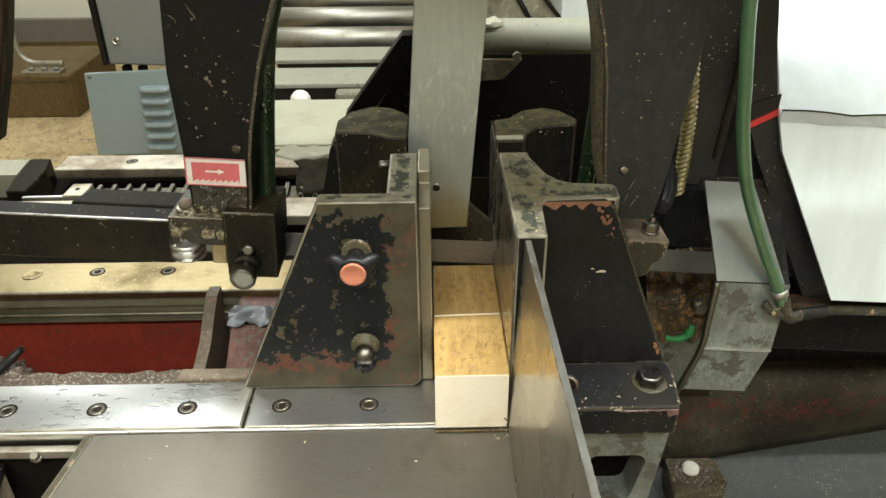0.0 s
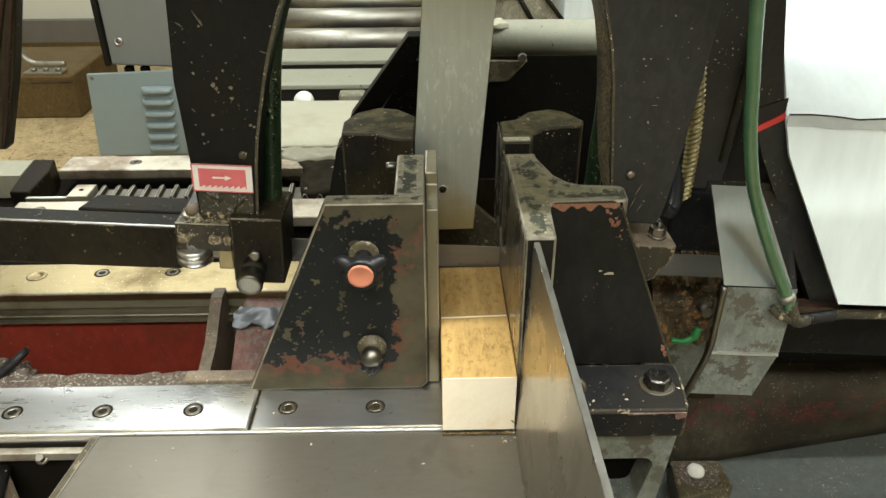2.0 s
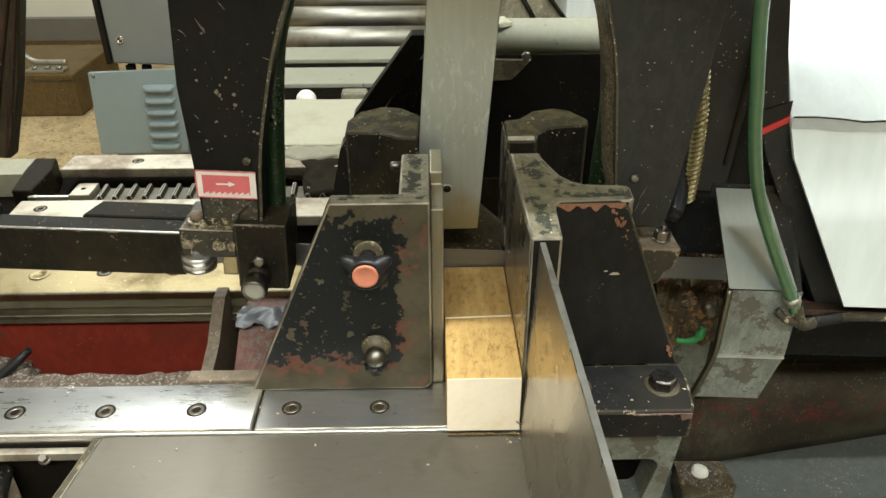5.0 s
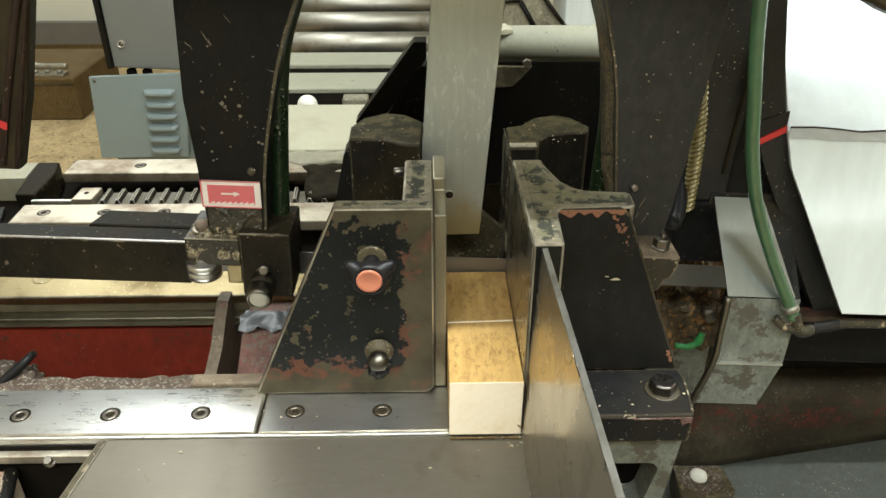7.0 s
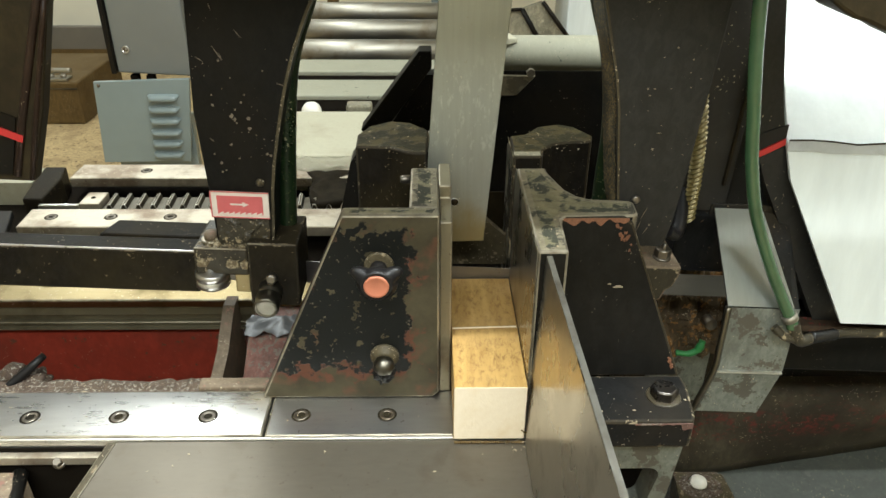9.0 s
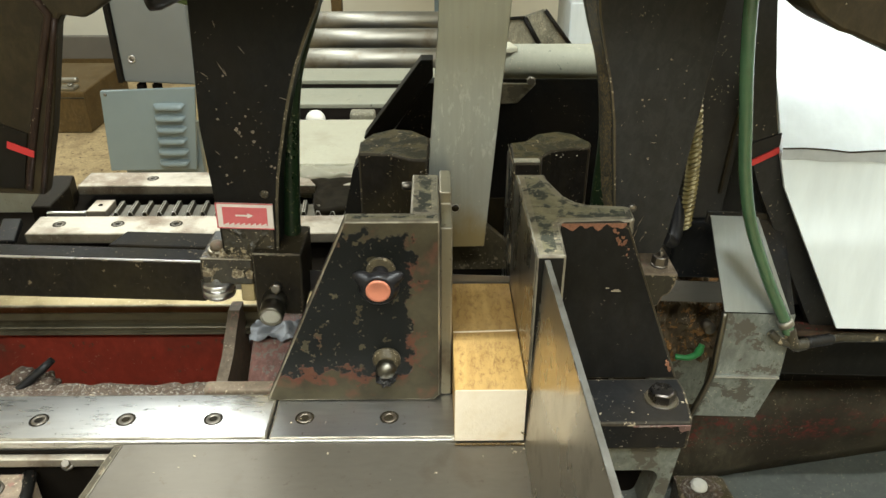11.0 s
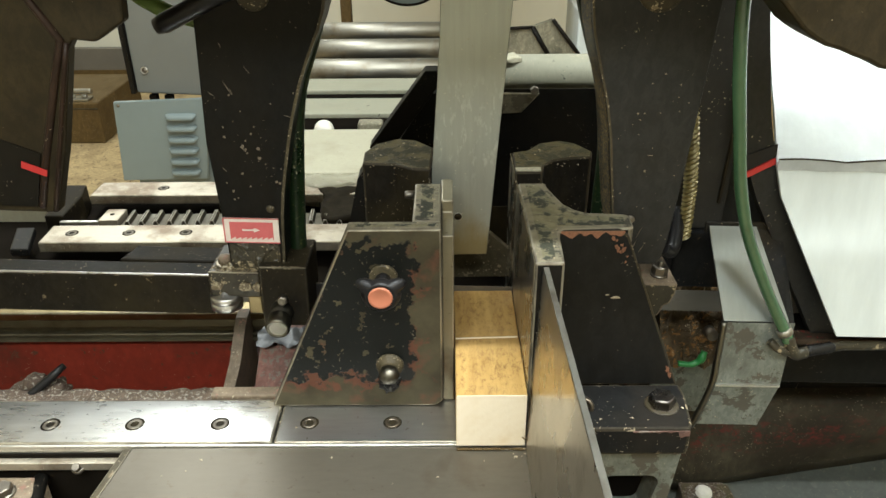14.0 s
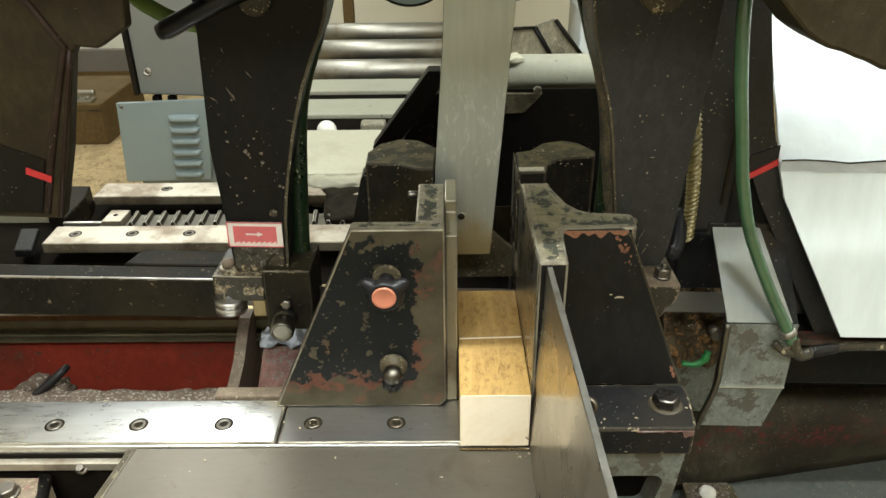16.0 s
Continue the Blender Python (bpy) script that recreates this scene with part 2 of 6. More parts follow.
M_OXIDE = paint("rusty_red_beam", (0.052, 0.034, 0.022), 0.6, chip=(0.14, 0.028, 0.022), chip_at=0.60, grain=75, dirt=(0.030, 0.022, 0.014), dirt_at=0.44, dust_at=0.765, dirt_mix=0.85)


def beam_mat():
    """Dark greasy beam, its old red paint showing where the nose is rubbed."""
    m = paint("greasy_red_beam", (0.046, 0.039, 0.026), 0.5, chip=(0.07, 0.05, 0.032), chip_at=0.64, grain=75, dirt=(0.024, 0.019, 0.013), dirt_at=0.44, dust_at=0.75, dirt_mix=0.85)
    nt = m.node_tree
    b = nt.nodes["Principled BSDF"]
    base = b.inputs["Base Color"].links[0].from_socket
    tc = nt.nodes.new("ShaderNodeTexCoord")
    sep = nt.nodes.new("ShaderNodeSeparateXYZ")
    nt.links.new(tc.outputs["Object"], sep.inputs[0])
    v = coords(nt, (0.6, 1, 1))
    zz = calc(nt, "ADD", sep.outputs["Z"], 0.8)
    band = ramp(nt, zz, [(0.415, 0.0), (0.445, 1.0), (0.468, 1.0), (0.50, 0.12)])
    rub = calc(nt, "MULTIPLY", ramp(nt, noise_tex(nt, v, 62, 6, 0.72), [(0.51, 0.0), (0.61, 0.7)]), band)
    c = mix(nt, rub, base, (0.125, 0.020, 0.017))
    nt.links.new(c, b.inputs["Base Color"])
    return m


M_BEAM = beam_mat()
M_GREYGREEN = paint("grey_green_paint", (0.130, 0.138, 0.118), 0.4, grain=21, gloss=0.3, chip=(0.088, 0.080, 0.062), chip_at=0.525, dirt=(0.07, 0.065, 0.05), dirt_at=0.5)
M_PAN = paint("dark_chip_pan", (0.072, 0.077, 0.068), 0.40, chip=(0.10, 0.10, 0.09), chip_at=0.62, dirt=(0.024, 0.024, 0.021), dust_at=0.745, gain=1.4, gloss=0.4)
M_RUST = paint("rusty_cuttings", (0.085, 0.060, 0.034), 0.8, chip=(0.24, 0.125, 0.045), chip_at=0.565, dirt=(0.022, 0.018, 0.010), dirt_at=0.45, grain=60)
M_GRIME = paint("caked_swarf", (0.072, 0.052, 0.038), 0.6, grain=210, chip=(0.24, 0.22, 0.185), chip_at=0.56, dirt=(0.05, 0.03, 0.025), dirt_at=0.48, dust_at=0.72)
M_COVER = plain("white_cover_sheet", (0.69, 0.74, 0.73), 0.34, 0.0, 0.16, 26, streak=(1, 1, 0.12))
M_HOSE = plain("green_hose", (0.060, 0.135, 0.066), 0.14, 0.0, 0.5, 9, gloss=0.7)
M_HOSELOOP = plain("yellowed_green_hose", (0.16, 0.24, 0.06), 0.2, 0.0, 0.3, 30)
M_DARKHOSE = paint("dark_green_hose", (0.007, 0.017, 0.006), 0.3, chip=(0.09, 0.085, 0.03), chip_at=0.62, grain=150, dirt=(0.016, 0.014, 0.006), dust_at=0.74, gloss=0.4)
M_CASTBROWN = plain("dull_brown_casting", (0.030, 0.024, 0.015), 0.7, 0.0, 0.5, 40, gloss=0.05)
M_CONDUIT = plain("brass_conduit", (0.22, 0.172, 0.062), 0.4, 0.3, 0.4, 60)
M_RUBBER = plain("black_rubber", (0.011, 0.010, 0.010), 0.4, gloss=0.3)
M_ORANGE = plain("orange_plastic", (0.50, 0.17, 0.095), 0.4, 0.0, 0.15, 60)
M_LABELRED = plain("label_red", (0.60, 0.13, 0.13), 0.35, 0.0, 0.15, 50)
M_LABELWHITE = plain("label_white", (0.75, 0.66, 0.58), 0.35, 0.0, 0.15, 50)
M_PRIMER = plain("orange_primer", (0.24, 0.10, 0.05), 0.6, 0.0, 0.5, 300)
M_TAPE = plain("red_tape", (0.55, 0.03, 0.03), 0.4)
M_GREENPLASTIC = plain("green_plastic", (0.03, 0.30, 0.07), 0.35)
M_CREAM = paint("cream_table_paint", (0.335, 0.318, 0.238), 0.5, chip=(0.20, 0.17, 0.11), chip_at=0.70, dirt=(0.25, 0.225, 0.155), dirt_at=0.50, dust=(0.12, 0.1, 0.07), dust_at=0.75, grain=22, gain=1.15)
M_PIPE = paint("cream_pipe_paint", (0.245, 0.24, 0.182), 0.5, gain=1.15, grain=46, chip=(0.07, 0.065, 0.05), chip_at=0.655, dirt=(0.22, 0.21, 0.16), dirt_at=0.55)
M_CABINET = plain("grey_cabinet_paint", (0.16, 0.165, 0.15), 0.4, 0.0, 0.1, 5)
M_LOUVRE = plain("blue_grey_paint", (0.205, 0.25, 0.248), 0.33, 0.0, 0.12, 4)
M_WALL = plain("cream_wall", (0.82, 0.78, 0.64), 0.8, 0.0, 0.08, 2)
M_SKIRT = plain("grey_skirting", (0.16, 0.145, 0.12), 0.6, 0.0, 0.2, 4)
M_CEIL = plain("ceiling_white", (0.72, 0.70, 0.64), 0.9, 0.0, 0.05, 2)
M_FLOOR = paint("worn_tan_floor", (0.40, 0.30, 0.16), 0.6, chip=(0.16, 0.11, 0.06), chip_at=0.60, dirt=(0.22, 0.15, 0.08), dirt_at=0.48, dust_at=0.8)
M_CHEST = paint("brown_chest", (0.09, 0.058, 0.022), 0.5, chip_at=0.8, dirt=(0.05, 0.03, 0.012))
M_WHITE = plain("white_plastic", (0.75, 0.72, 0.63), 0.4)
M_FOIL = plain("crumpled_foil", (0.15, 0.155, 0.16), 0.45, 0.2, 0.4, 60)


def cast_top(name, bare, dark, at, metal):
    """Top of a casting: bare rubbed metal with blotches of old dark paint left on it."""
    m, nt, b = mat_new(name)
    v = coords(nt)
    blot, fine = noise_tex(nt, v, 40, 6, 0.66, 0.3), noise_tex(nt, v, 210, 3)
    c = mix(nt, ramp(nt, noise_tex(nt, v, 70, 4), [(0.35, 0.0), (0.7, 1.0)]), bare, tuple(k * 0.62 for k in bare))
    mask = ramp(nt, blot, [(at - 0.02, 0.0), (at + 0.05, 1.0)])
    c = mix(nt, mask, c, dark)
    c = mix(nt, ramp(nt, fine, [(0.66, 0.0), (0.69, 0.7)]), c, tuple(min(0.6, k * 1.5) for k in bare))
    nt.links.new(c, b.inputs["Base Color"])
    nt.links.new(calc(nt, "MULTIPLY", calc(nt, "SUBTRACT", 1.0, mask), metal), b.inputs["Metallic"])
    nt.links.new(calc(nt, "ADD", calc(nt, "MULTIPLY", fine, 0.25), 0.3), b.inputs["Roughness"])
    b.inputs["Specular IOR Level"].default_value = 0.12
    bump(nt, b, calc(nt, "ADD", mask, fine), 0.35, 0.001)
    return m


M_TOP = cast_top("worn_casting_top", (0.26, 0.235, 0.145), (0.036, 0.037, 0.027), 0.48, 0.5)
M_TOPRIM = cast_top("rubbed_casting_rim", (0.30, 0.265, 0.185), (0.05, 0.046, 0.034), 0.55, 0.6)
M_TOPDARK = cast_top("greasy_casting_top", (0.082, 0.066, 0.030), (0.022, 0.020, 0.011), 0.47, 0.0)


def wood_mat(name, end):
    m, nt, b = mat_new(name)
    if end:
        v = coords(nt, (1, 1, 1))
        w = nt.nodes.new("ShaderNodeTexWave")
        w.wave_type, w.rings_direction = "RINGS", "Y"
        w.inputs["Scale"].default_value = 26
        w.inputs["Distortion"].default_value = 1.2
        w.inputs["Detail"].default_value = 3
        mp = nt.nodes.new("ShaderNodeMapping")
        mp.inputs["Location"].default_value = (-0.12, 0, 0.05)
        nt.links.new(v, mp.inputs["Vector"])
        nt.links.new(mp.outputs["Vector"], w.inputs["Vector"])
        c = mix(nt, w.outputs["Fac"], (0.85, 0.725, 0.545), (0.86, 0.738, 0.56))
        c = mix(nt, ramp(nt, noise_tex(nt, v, 26, 4), [(0.5, 0.0), (0.8, 0.5)]), c, (0.70, 0.52, 0.28))
        nt.links.new(w.outputs["Fac"], b.inputs["Roughness"])
        b.inputs["Roughness"].default_value = 0.7
        nt.links.remove(b.inputs["Roughness"].links[0])
        bump(nt, b, noise_tex(nt, v, 240, 3), 0.3, 0.001)
    else:
        v = coords(nt, (1, 0.10, 1))
        vv = coords(nt)
        c = mix(nt, ramp(nt, noise_tex(nt, v, 55, 6, 0.7, 0.4), [(0.3, 0.0), (0.72, 1.0)]), (0.53, 0.335, 0.112), (0.32, 0.175, 0.045))
        marks = noise_tex(nt, coords(nt, (1, 0.45, 1)), 140, 7, 0.8, 0.4)
        c = mix(nt, ramp(nt, marks, [(0.48, 0.0), (0.68, 0.85)]), c, (0.15, 0.066, 0.016))
        c = mix(nt, ramp(nt, noise_tex(nt, vv, 12, 4), [(0.45, 0.0), (0.75, 0.6)]), c, (0.46, 0.29, 0.11))
        nt.links.new(c, b.inputs["Base Color"])
        b.inputs["Roughness"].default_value = 0.65
        bump(nt, b, marks, 0.35, 0.001)
        return m
    nt.links.new(c, b.inputs["Base Color"])
    return m


M_WOOD_TOP, M_WOOD_END = wood_mat("rough_sawn_wood", False), wood_mat("end_grain", True)


def jaw_face_mat(name, x0, x1, z0, z1, slope):
    """Black paint worn back to primer and bare steel round the rim of a casting's face."""
    m, nt, b = mat_new(name)
    tc = nt.nodes.new("ShaderNodeTexCoord")
    sep = nt.nodes.new("ShaderNodeSeparateXYZ")
    nt.links.new(tc.outputs["Object"], sep.inputs[0])
    v = coords(nt)
    x, z = sep.outputs["X"], sep.outputs["Z"]
    left = calc(nt, "SUBTRACT", x, calc(nt, "ADD", calc(nt, "MULTIPLY", z, slope), x0))
    edge = calc(nt, "MINIMUM", calc(nt, "MINIMUM", left, calc(nt, "SUBTRACT", x1, x)), calc(nt, "MINIMUM", calc(nt, "SUBTRACT", z, z0), calc(nt, "SUBTRACT", z1, z)))
    rough_n = noise_tex(nt, v, 42, 5, 0.62)
    worn = calc(nt, "ADD", edge, calc(nt, "MULTIPLY", calc(nt, "SUBTRACT", rough_n, 0.5), 0.075))
    islands = noise_tex(nt, v, 54, 3, 0.55)
    worn = calc(nt, "SUBTRACT", worn, calc(nt, "MULTIPLY", ramp(nt, islands, [(0.625, 0.0), (0.64, 1.0)]), 0.2))
    fine = noise_tex(nt, v, 170, 3)
    bare = mix(nt, ramp(nt, noise_tex(nt, v, 22, 5), [(0.35, 0.0), (0.7, 1.0)]), (0.088, 0.075, 0.045), (0.052, 0.044, 0.027))
    bare = mix(nt, ramp(nt, noise_tex(nt, v, 30, 3), [(0.56, 0.0), (0.70, 0.55)]), bare, (0.15, 0.062, 0.040))
    primer = mix(nt, fine, (0.115, 0.040, 0.025), (0.175, 0.062, 0.038))
    black = mix(nt, ramp(nt, fine, [(0.66, 0.0), (0.7, 0.5)]), (0.008, 0.0085, 0.0075), (0.2, 0.17, 0.12))
    b.inputs["Specular IOR Level"].default_value = 0.2
    spread = calc(nt, "MULTIPLY", calc(nt, "SUBTRACT", noise_tex(nt, v, 24, 5, 0.65), 0.55), 0.11)
    low = calc(nt, "MULTIPLY", calc(nt, "SUBTRACT", 0.15, z), 0.06)
    c = mix(nt, ramp(nt, calc(nt, "ADD", calc(nt, "ADD", worn, 0.5), calc(nt, "ADD", spread, low)), [(0.491, 0.0), (0.500, 0.72)]), bare, primer)
    mask = ramp(nt, calc(nt, "ADD", worn, 0.5), [(0.500, 0.0), (0.501, 1.0)])
    c = mix(nt, mask, c, black)
    nt.links.new(c, b.inputs["Base Color"])
    nt.links.new(calc(nt, "SUBTRACT", 0.52, calc(nt, "MULTIPLY", mask, 0.12)), b.inputs["Roughness"])
    nt.links.new(calc(nt, "MULTIPLY", calc(nt, "SUBTRACT", 1.0, mask), 0.35), b.inputs["Metallic"])
    bump(nt, b, calc(nt, "ADD", mask, calc(nt, "MULTIPLY", fine, 0.3)), 0.5, 0.0015)
    return m


M_JAWFACE = jaw_face_mat("chipped_jaw_face", -0.258, -0.052, 0.048, 0.262, 0.437)

# ---- mesh helpers ----


def box(bm, x0, x1, y0, y1, z0, z1):
    vs = [bm.verts.new((x, y, z)) for x in (x0, x1) for y in (y0, y1) for z in (z0, z1)]
    for f in ((0, 1, 3, 2), (4, 6, 7, 5), (0, 4, 5, 1), (2, 3, 7, 6), (0, 2, 6, 4), (1, 5, 7, 3)):
        bm.faces.new([vs[i] for i in f])


def prism(bm, poly, axis, a0, a1):
    """A polygon drawn in the plane across axis (x: y,z; y: x,z; z: x,y), pulled from a0 to a1 along it."""
    put = {"x": lambda p, a: (a, p[0], p[1]), "y": lambda p, a: (p[0], a, p[1]), "z": lambda p, a: (p[0], p[1], a)}[axis]
    lo, hi = ([bm.verts.new(put(p, a)) for p in poly] for a in (a0, a1))
    n = len(poly)
    for i in range(n):
        bm.faces.new((lo[i], lo[(i + 1) % n], hi[(i + 1) % n], hi[i]))
    bm.faces.new(lo[::-1])
    bm.faces.new(hi)


def sweep(bm, pts, r, seg=12, ribs=0.0):
    """A round bar or hose along points; r may be a list."""
    pts = [Vector(p) for p in pts]
    rs = r if isinstance(r, (list, tuple)) else [r] * len(pts)
    rings, side = [], None
    for i, p in enumerate(pts):
        d = (pts[min(i + 1, len(pts) - 1)] - pts[max(i - 1, 0)]).normalized()
        if side is None:
            side = d.cross(Vector((0.31, 0.52, 0.79))).normalized()
        side = (side - d * side.dot(d)).normalized()
        up = d.cross(side)
        rr = rs[i] * (1 + (ribs if i % 2 else -ribs))
        rings.append([bm.verts.new(p + (side * math.cos(a) + up * math.sin(a)) * rr) for a in (2 * math.pi * k / seg for k in range(seg))])
    for a, b in zip(rings, rings[1:]):
        for k in range(seg):
            f = bm.faces.new((a[k], a[(k + 1) % seg], b[(k + 1) % seg], b[k]))
            f.smooth = True
    bm.faces.new(rings[0][::-1])
    bm.faces.new(rings[-1])


def smooth_path(ctrl, n=8):
    """Points along a Catmull-Rom curve."""
    c = [Vector(p) for p in ctrl]
    c = [c[0] * 2 - c[1]] + c + [c[-1] * 2 - c[-2]]
    out = []
    for i in range(1, len(c) - 2):
        for k in range(n):
            t = k / n
            out.append(0.5 * ((2 * c[i]) + (c[i + 1] - c[i - 1]) * t + (2 * c[i - 1] - 5 * c[i] + 4 * c[i + 1] - c[i + 2]) * t * t + (3 * c[i] - c[i - 1] - 3 * c[i + 1] + c[i + 2]) * t ** 3))
    return out + [c[-2]]


def turned(bm, prof, origin, axis, seg=24):
    """A turned body: profile of (distance along the axis, radius)."""
    o, a = Vector(origin), Vector(axis).normalized()
    s = a.orthogonal().normalized()
    u = a.cross(s)
    rings = [[bm.verts.new(o + a * d + (s * math.cos(k * 2 * math.pi / seg) + u * math.sin(k * 2 * math.pi / seg)) * max(r, 1e-4)) for k in range(seg)] for d, r in prof]
    for p, q in zip(rings, rings[1:]):
        for k in range(seg):
            f = bm.faces.new((p[k], p[(k + 1) % seg], q[(k + 1) % seg], q[k]))
            f.smooth = True
    bm.faces.new(rings[0][::-1])
    bm.faces.new(rings[-1])


def soften(bm, width=0.0015, seg=2, worn=False):
    """Rounds the sharp edges; worn: the rounded faces take the part's third material."""
    bmesh.ops.recalc_face_normals(bm, faces=bm.faces)
    edges = [e for e in bm.edges if len(e.link_faces) == 2 and e.calc_face_angle(0) > 0.6]
    bmesh.ops.bevel(bm, geom=edges, offset=width, segments=seg, affect="EDGES", profile=0.5, clamp_overlap=True, material=2 if worn else -1)


def part(name, bm, material, parent=None, label="", shift=None, top=None, at=None, edge=None, rim=0.0):
    """Links a bmesh as one mesh object. top: a second material for the faces that look up."""
    bmesh.ops.recalc_face_normals(bm, faces=bm.faces)
    if shift is not None:
        bmesh.ops.translate(bm, verts=bm.verts, vec=shift)
    me = bpy.data.meshes.new(name)
    if top:
        for f in bm.faces:
            if f.material_index == 0 and f.normal.z > 0.75:
                f.material_index = 1
        if rim:
            inner = [f for f in bm.faces if f.material_index == 1]
            for f in bmesh.ops.inset_region(bm, faces=inner, thickness=rim, use_even_offset=True)["faces"]:
                f.material_index = 3
            bmesh.ops.recalc_face_normals(bm, faces=bm.faces)
    bm.to_mesh(me)
    bm.free()
    me.materials.append(material)
    if top or edge:
        me.materials.append(top or material)
        me.materials.append(edge or material)
        me.materials.append(M_TOPRIM)
    ob = new(name, me)
    ob.parent = parent
    if label:
        ob["label"] = label
    if at is not None:
        ob.matrix_basis = at
    return ob


def B():
    return bmesh.new()


def boxpart(name, dims, material, parent=None, label="", bev=0.0015, **kw):
    bm = B()
    box(bm, *dims)
    if bev:
        soften(bm, bev, 2, "edge" in kw)
    return part(name, bm, material, parent, label, **kw)


def group_thing(name, label, category, group="", kind=""):
    return tagged(new(name), label, category, group, kind)


def hex_bolt_mesh(bm, at, axis, flat, high, washer=0.0, shank=0.0):
    """Hexagon head with a chamfered top, on a washer."""
    o, a = Vector(at), Vector(axis).normalized()
    if washer:
        turned(bm, [(0, washer), (0.003, washer), (0.003, flat * 0.4)], o, a, 20)
        o = o + a * 0.003
    r = flat / math.sqrt(3)
    turned(bm, [(0, r), (high * 0.85, r), (high, r * 0.84)], o, a, 6)
    for f in bm.faces:
        if len(f.verts) == 4 and f.calc_area() > flat * high * 0.3:
            f.smooth = False
    if shank:
        turned(bm, [(0, shank), (high + shank * 1.4, shank), (high + shank * 1.8, shank * 0.7)], o, a, 14)

# ---- the room ----
FLOOR_Z, CEIL_Z = -0.85, 2.25


def setting(name, dims, material, label, cat):
    return tagged(boxpart(name, dims, material, None, bev=0), label, cat, "", "structure")


setting("floor", (-5, 4, -3.5, 5.2, FLOOR_Z - 0.1, FLOOR_Z), M_FLOOR, "worn tan workshop floor with dark scuffs", "floor")
setting("ceiling", (-5, 4, -3.5, 5.2, CEIL_Z, CEIL_Z + 0.1), M_CEIL, "plain pale workshop ceiling", "ceiling")
setting("wall_north", (-5, 4, 5.2, 5.3, FLOOR_Z, CEIL_Z), M_WALL, "cream painted workshop wall", "wall")
setting("wall_south", (-5, 4, -3.6, -3.5, FLOOR_Z, CEIL_Z), M_WALL, "cream painted workshop wall", "wall")
setting("wall_west", (-5.1, -5, -3.5, 5.2, FLOOR_Z, CEIL_Z), M_WALL, "cream painted workshop wall", "wall")
setting("wall_east", (4, 4.1, -3.5, 5.2, FLOOR_Z, CEIL_Z), M_WALL, "cream painted workshop wall", "wall")
setting("baseboard", (-5, 4, 5.16, 5.2, FLOOR_Z, FLOOR_Z + 0.18), M_SKIRT, "dark grey skirting along the wall", "skirting")

# ---- the machine's bed ----
bed = group_thing("saw_bed", "worn red cast-iron bandsaw bed with oily ways", "machine bed")


def socket_screw(parent, x, y, z, r=0.0104):
    """A socket-head screw inside a black ring, the painted shade of its recess."""
    bm = B()
    turned(bm, [(-0.004, r), (-0.0005, r), (0.0008, r * 0.9), (0.0008, r * 0.55), (-0.004, r * 0.5)], (x, y, z), (0, 0, 1), 20)
    ob = part("socket_screw", bm, M_BOLT, parent, "oily socket-head screw")
    # Flat black ring stands in for the shade in the sunk hole.
    bm = B()
    turned(bm, [(0.0001, r * 1.22), (0.0006, r * 1.18), (0.0006, r * 1.02), (-0.003, r)], (x, y, z), (0, 0, 1), 24)
    part("counterbore_shade", bm, M_OILBLACK, ob)
    return ob


def way_plate(name, x0, x1, y0, y1, z0, z1, mat, label, parent=None):
    bm = B()
    box(bm, x0, x1, y0, y1, z0, z1)
    soften(bm, 0.003, 2, True)
    return part(name, bm, mat, parent or bed, label, edge=M_EDGE)


way_a = way_plate("way_plate", -1.3, -0.2405, 0.0075, 0.095, -0.03, 0.0, M_WAYBRIGHT, "bright ground steel way plate")
way_b = way_plate("way_plate", -0.2385, 0.117, 0.0075, 0.095, -0.03, -0.001, M_WAYDULL, "ground steel way plate")
for sx in (-0.660, -0.546, -0.432, -0.317):
    socket_screw(way_a, sx, 0.044, 0.0)
for sx in (-0.197, -0.085):
    socket_screw(way_b, sx, 0.046, -0.001)
boxpart("way_lip", (-1.3, 0.117, 0.0035, 0.0073, -0.03, -0.0015), M_BRIGHT_EDGE, bed, "bright steel edge strip", bev=0.001)
# chip-caked ledge behind the front way
bm = B()
box(bm, -1.3, -0.26, 0.0955, 0.128, -0.06, -0.006)
bmesh.ops.subdivide_edges(bm, edges=[e for e in bm.edges if abs(e.verts[0].co.x - e.verts[1].co.x) > 0.1], cuts=200, use_grid_fill=True)
for v in bm.verts:
    if v.co.z > -0.02:
        v.co.z += 0.004 * noise.noise(v.co * 45) + 0.0025 * noise.noise(v.co * 160) - 0.003
        v.co.y += 0.006 * noise.noise(v.co * 40) if v.co.y > 0.11 else 0
part("swarf_ledge", bm, M_GRIME, bed, "ledge caked with grey swarf")
boxpart("bronze_gib", (-0.345, -0.236, 0.098, 0.119, -0.03, 0.004), M_WEB, bed, "greasy brown gib bar", 0.003)
# trough
boxpart("trough_back", (-1.3, -0.355, 0.325, 0.345, -0.30, -0.0527), M_RED, bed, "red painted trough wall", 0.003)
# Trough bottom drawn near-black, its depth shade put into the colour.
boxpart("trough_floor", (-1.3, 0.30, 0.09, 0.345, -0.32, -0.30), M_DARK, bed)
boxpart("bed_front", (-1.3, 0.117, 0.02, 0.095, -0.32, -0.031), M_RED, bed, "red painted bed casting")
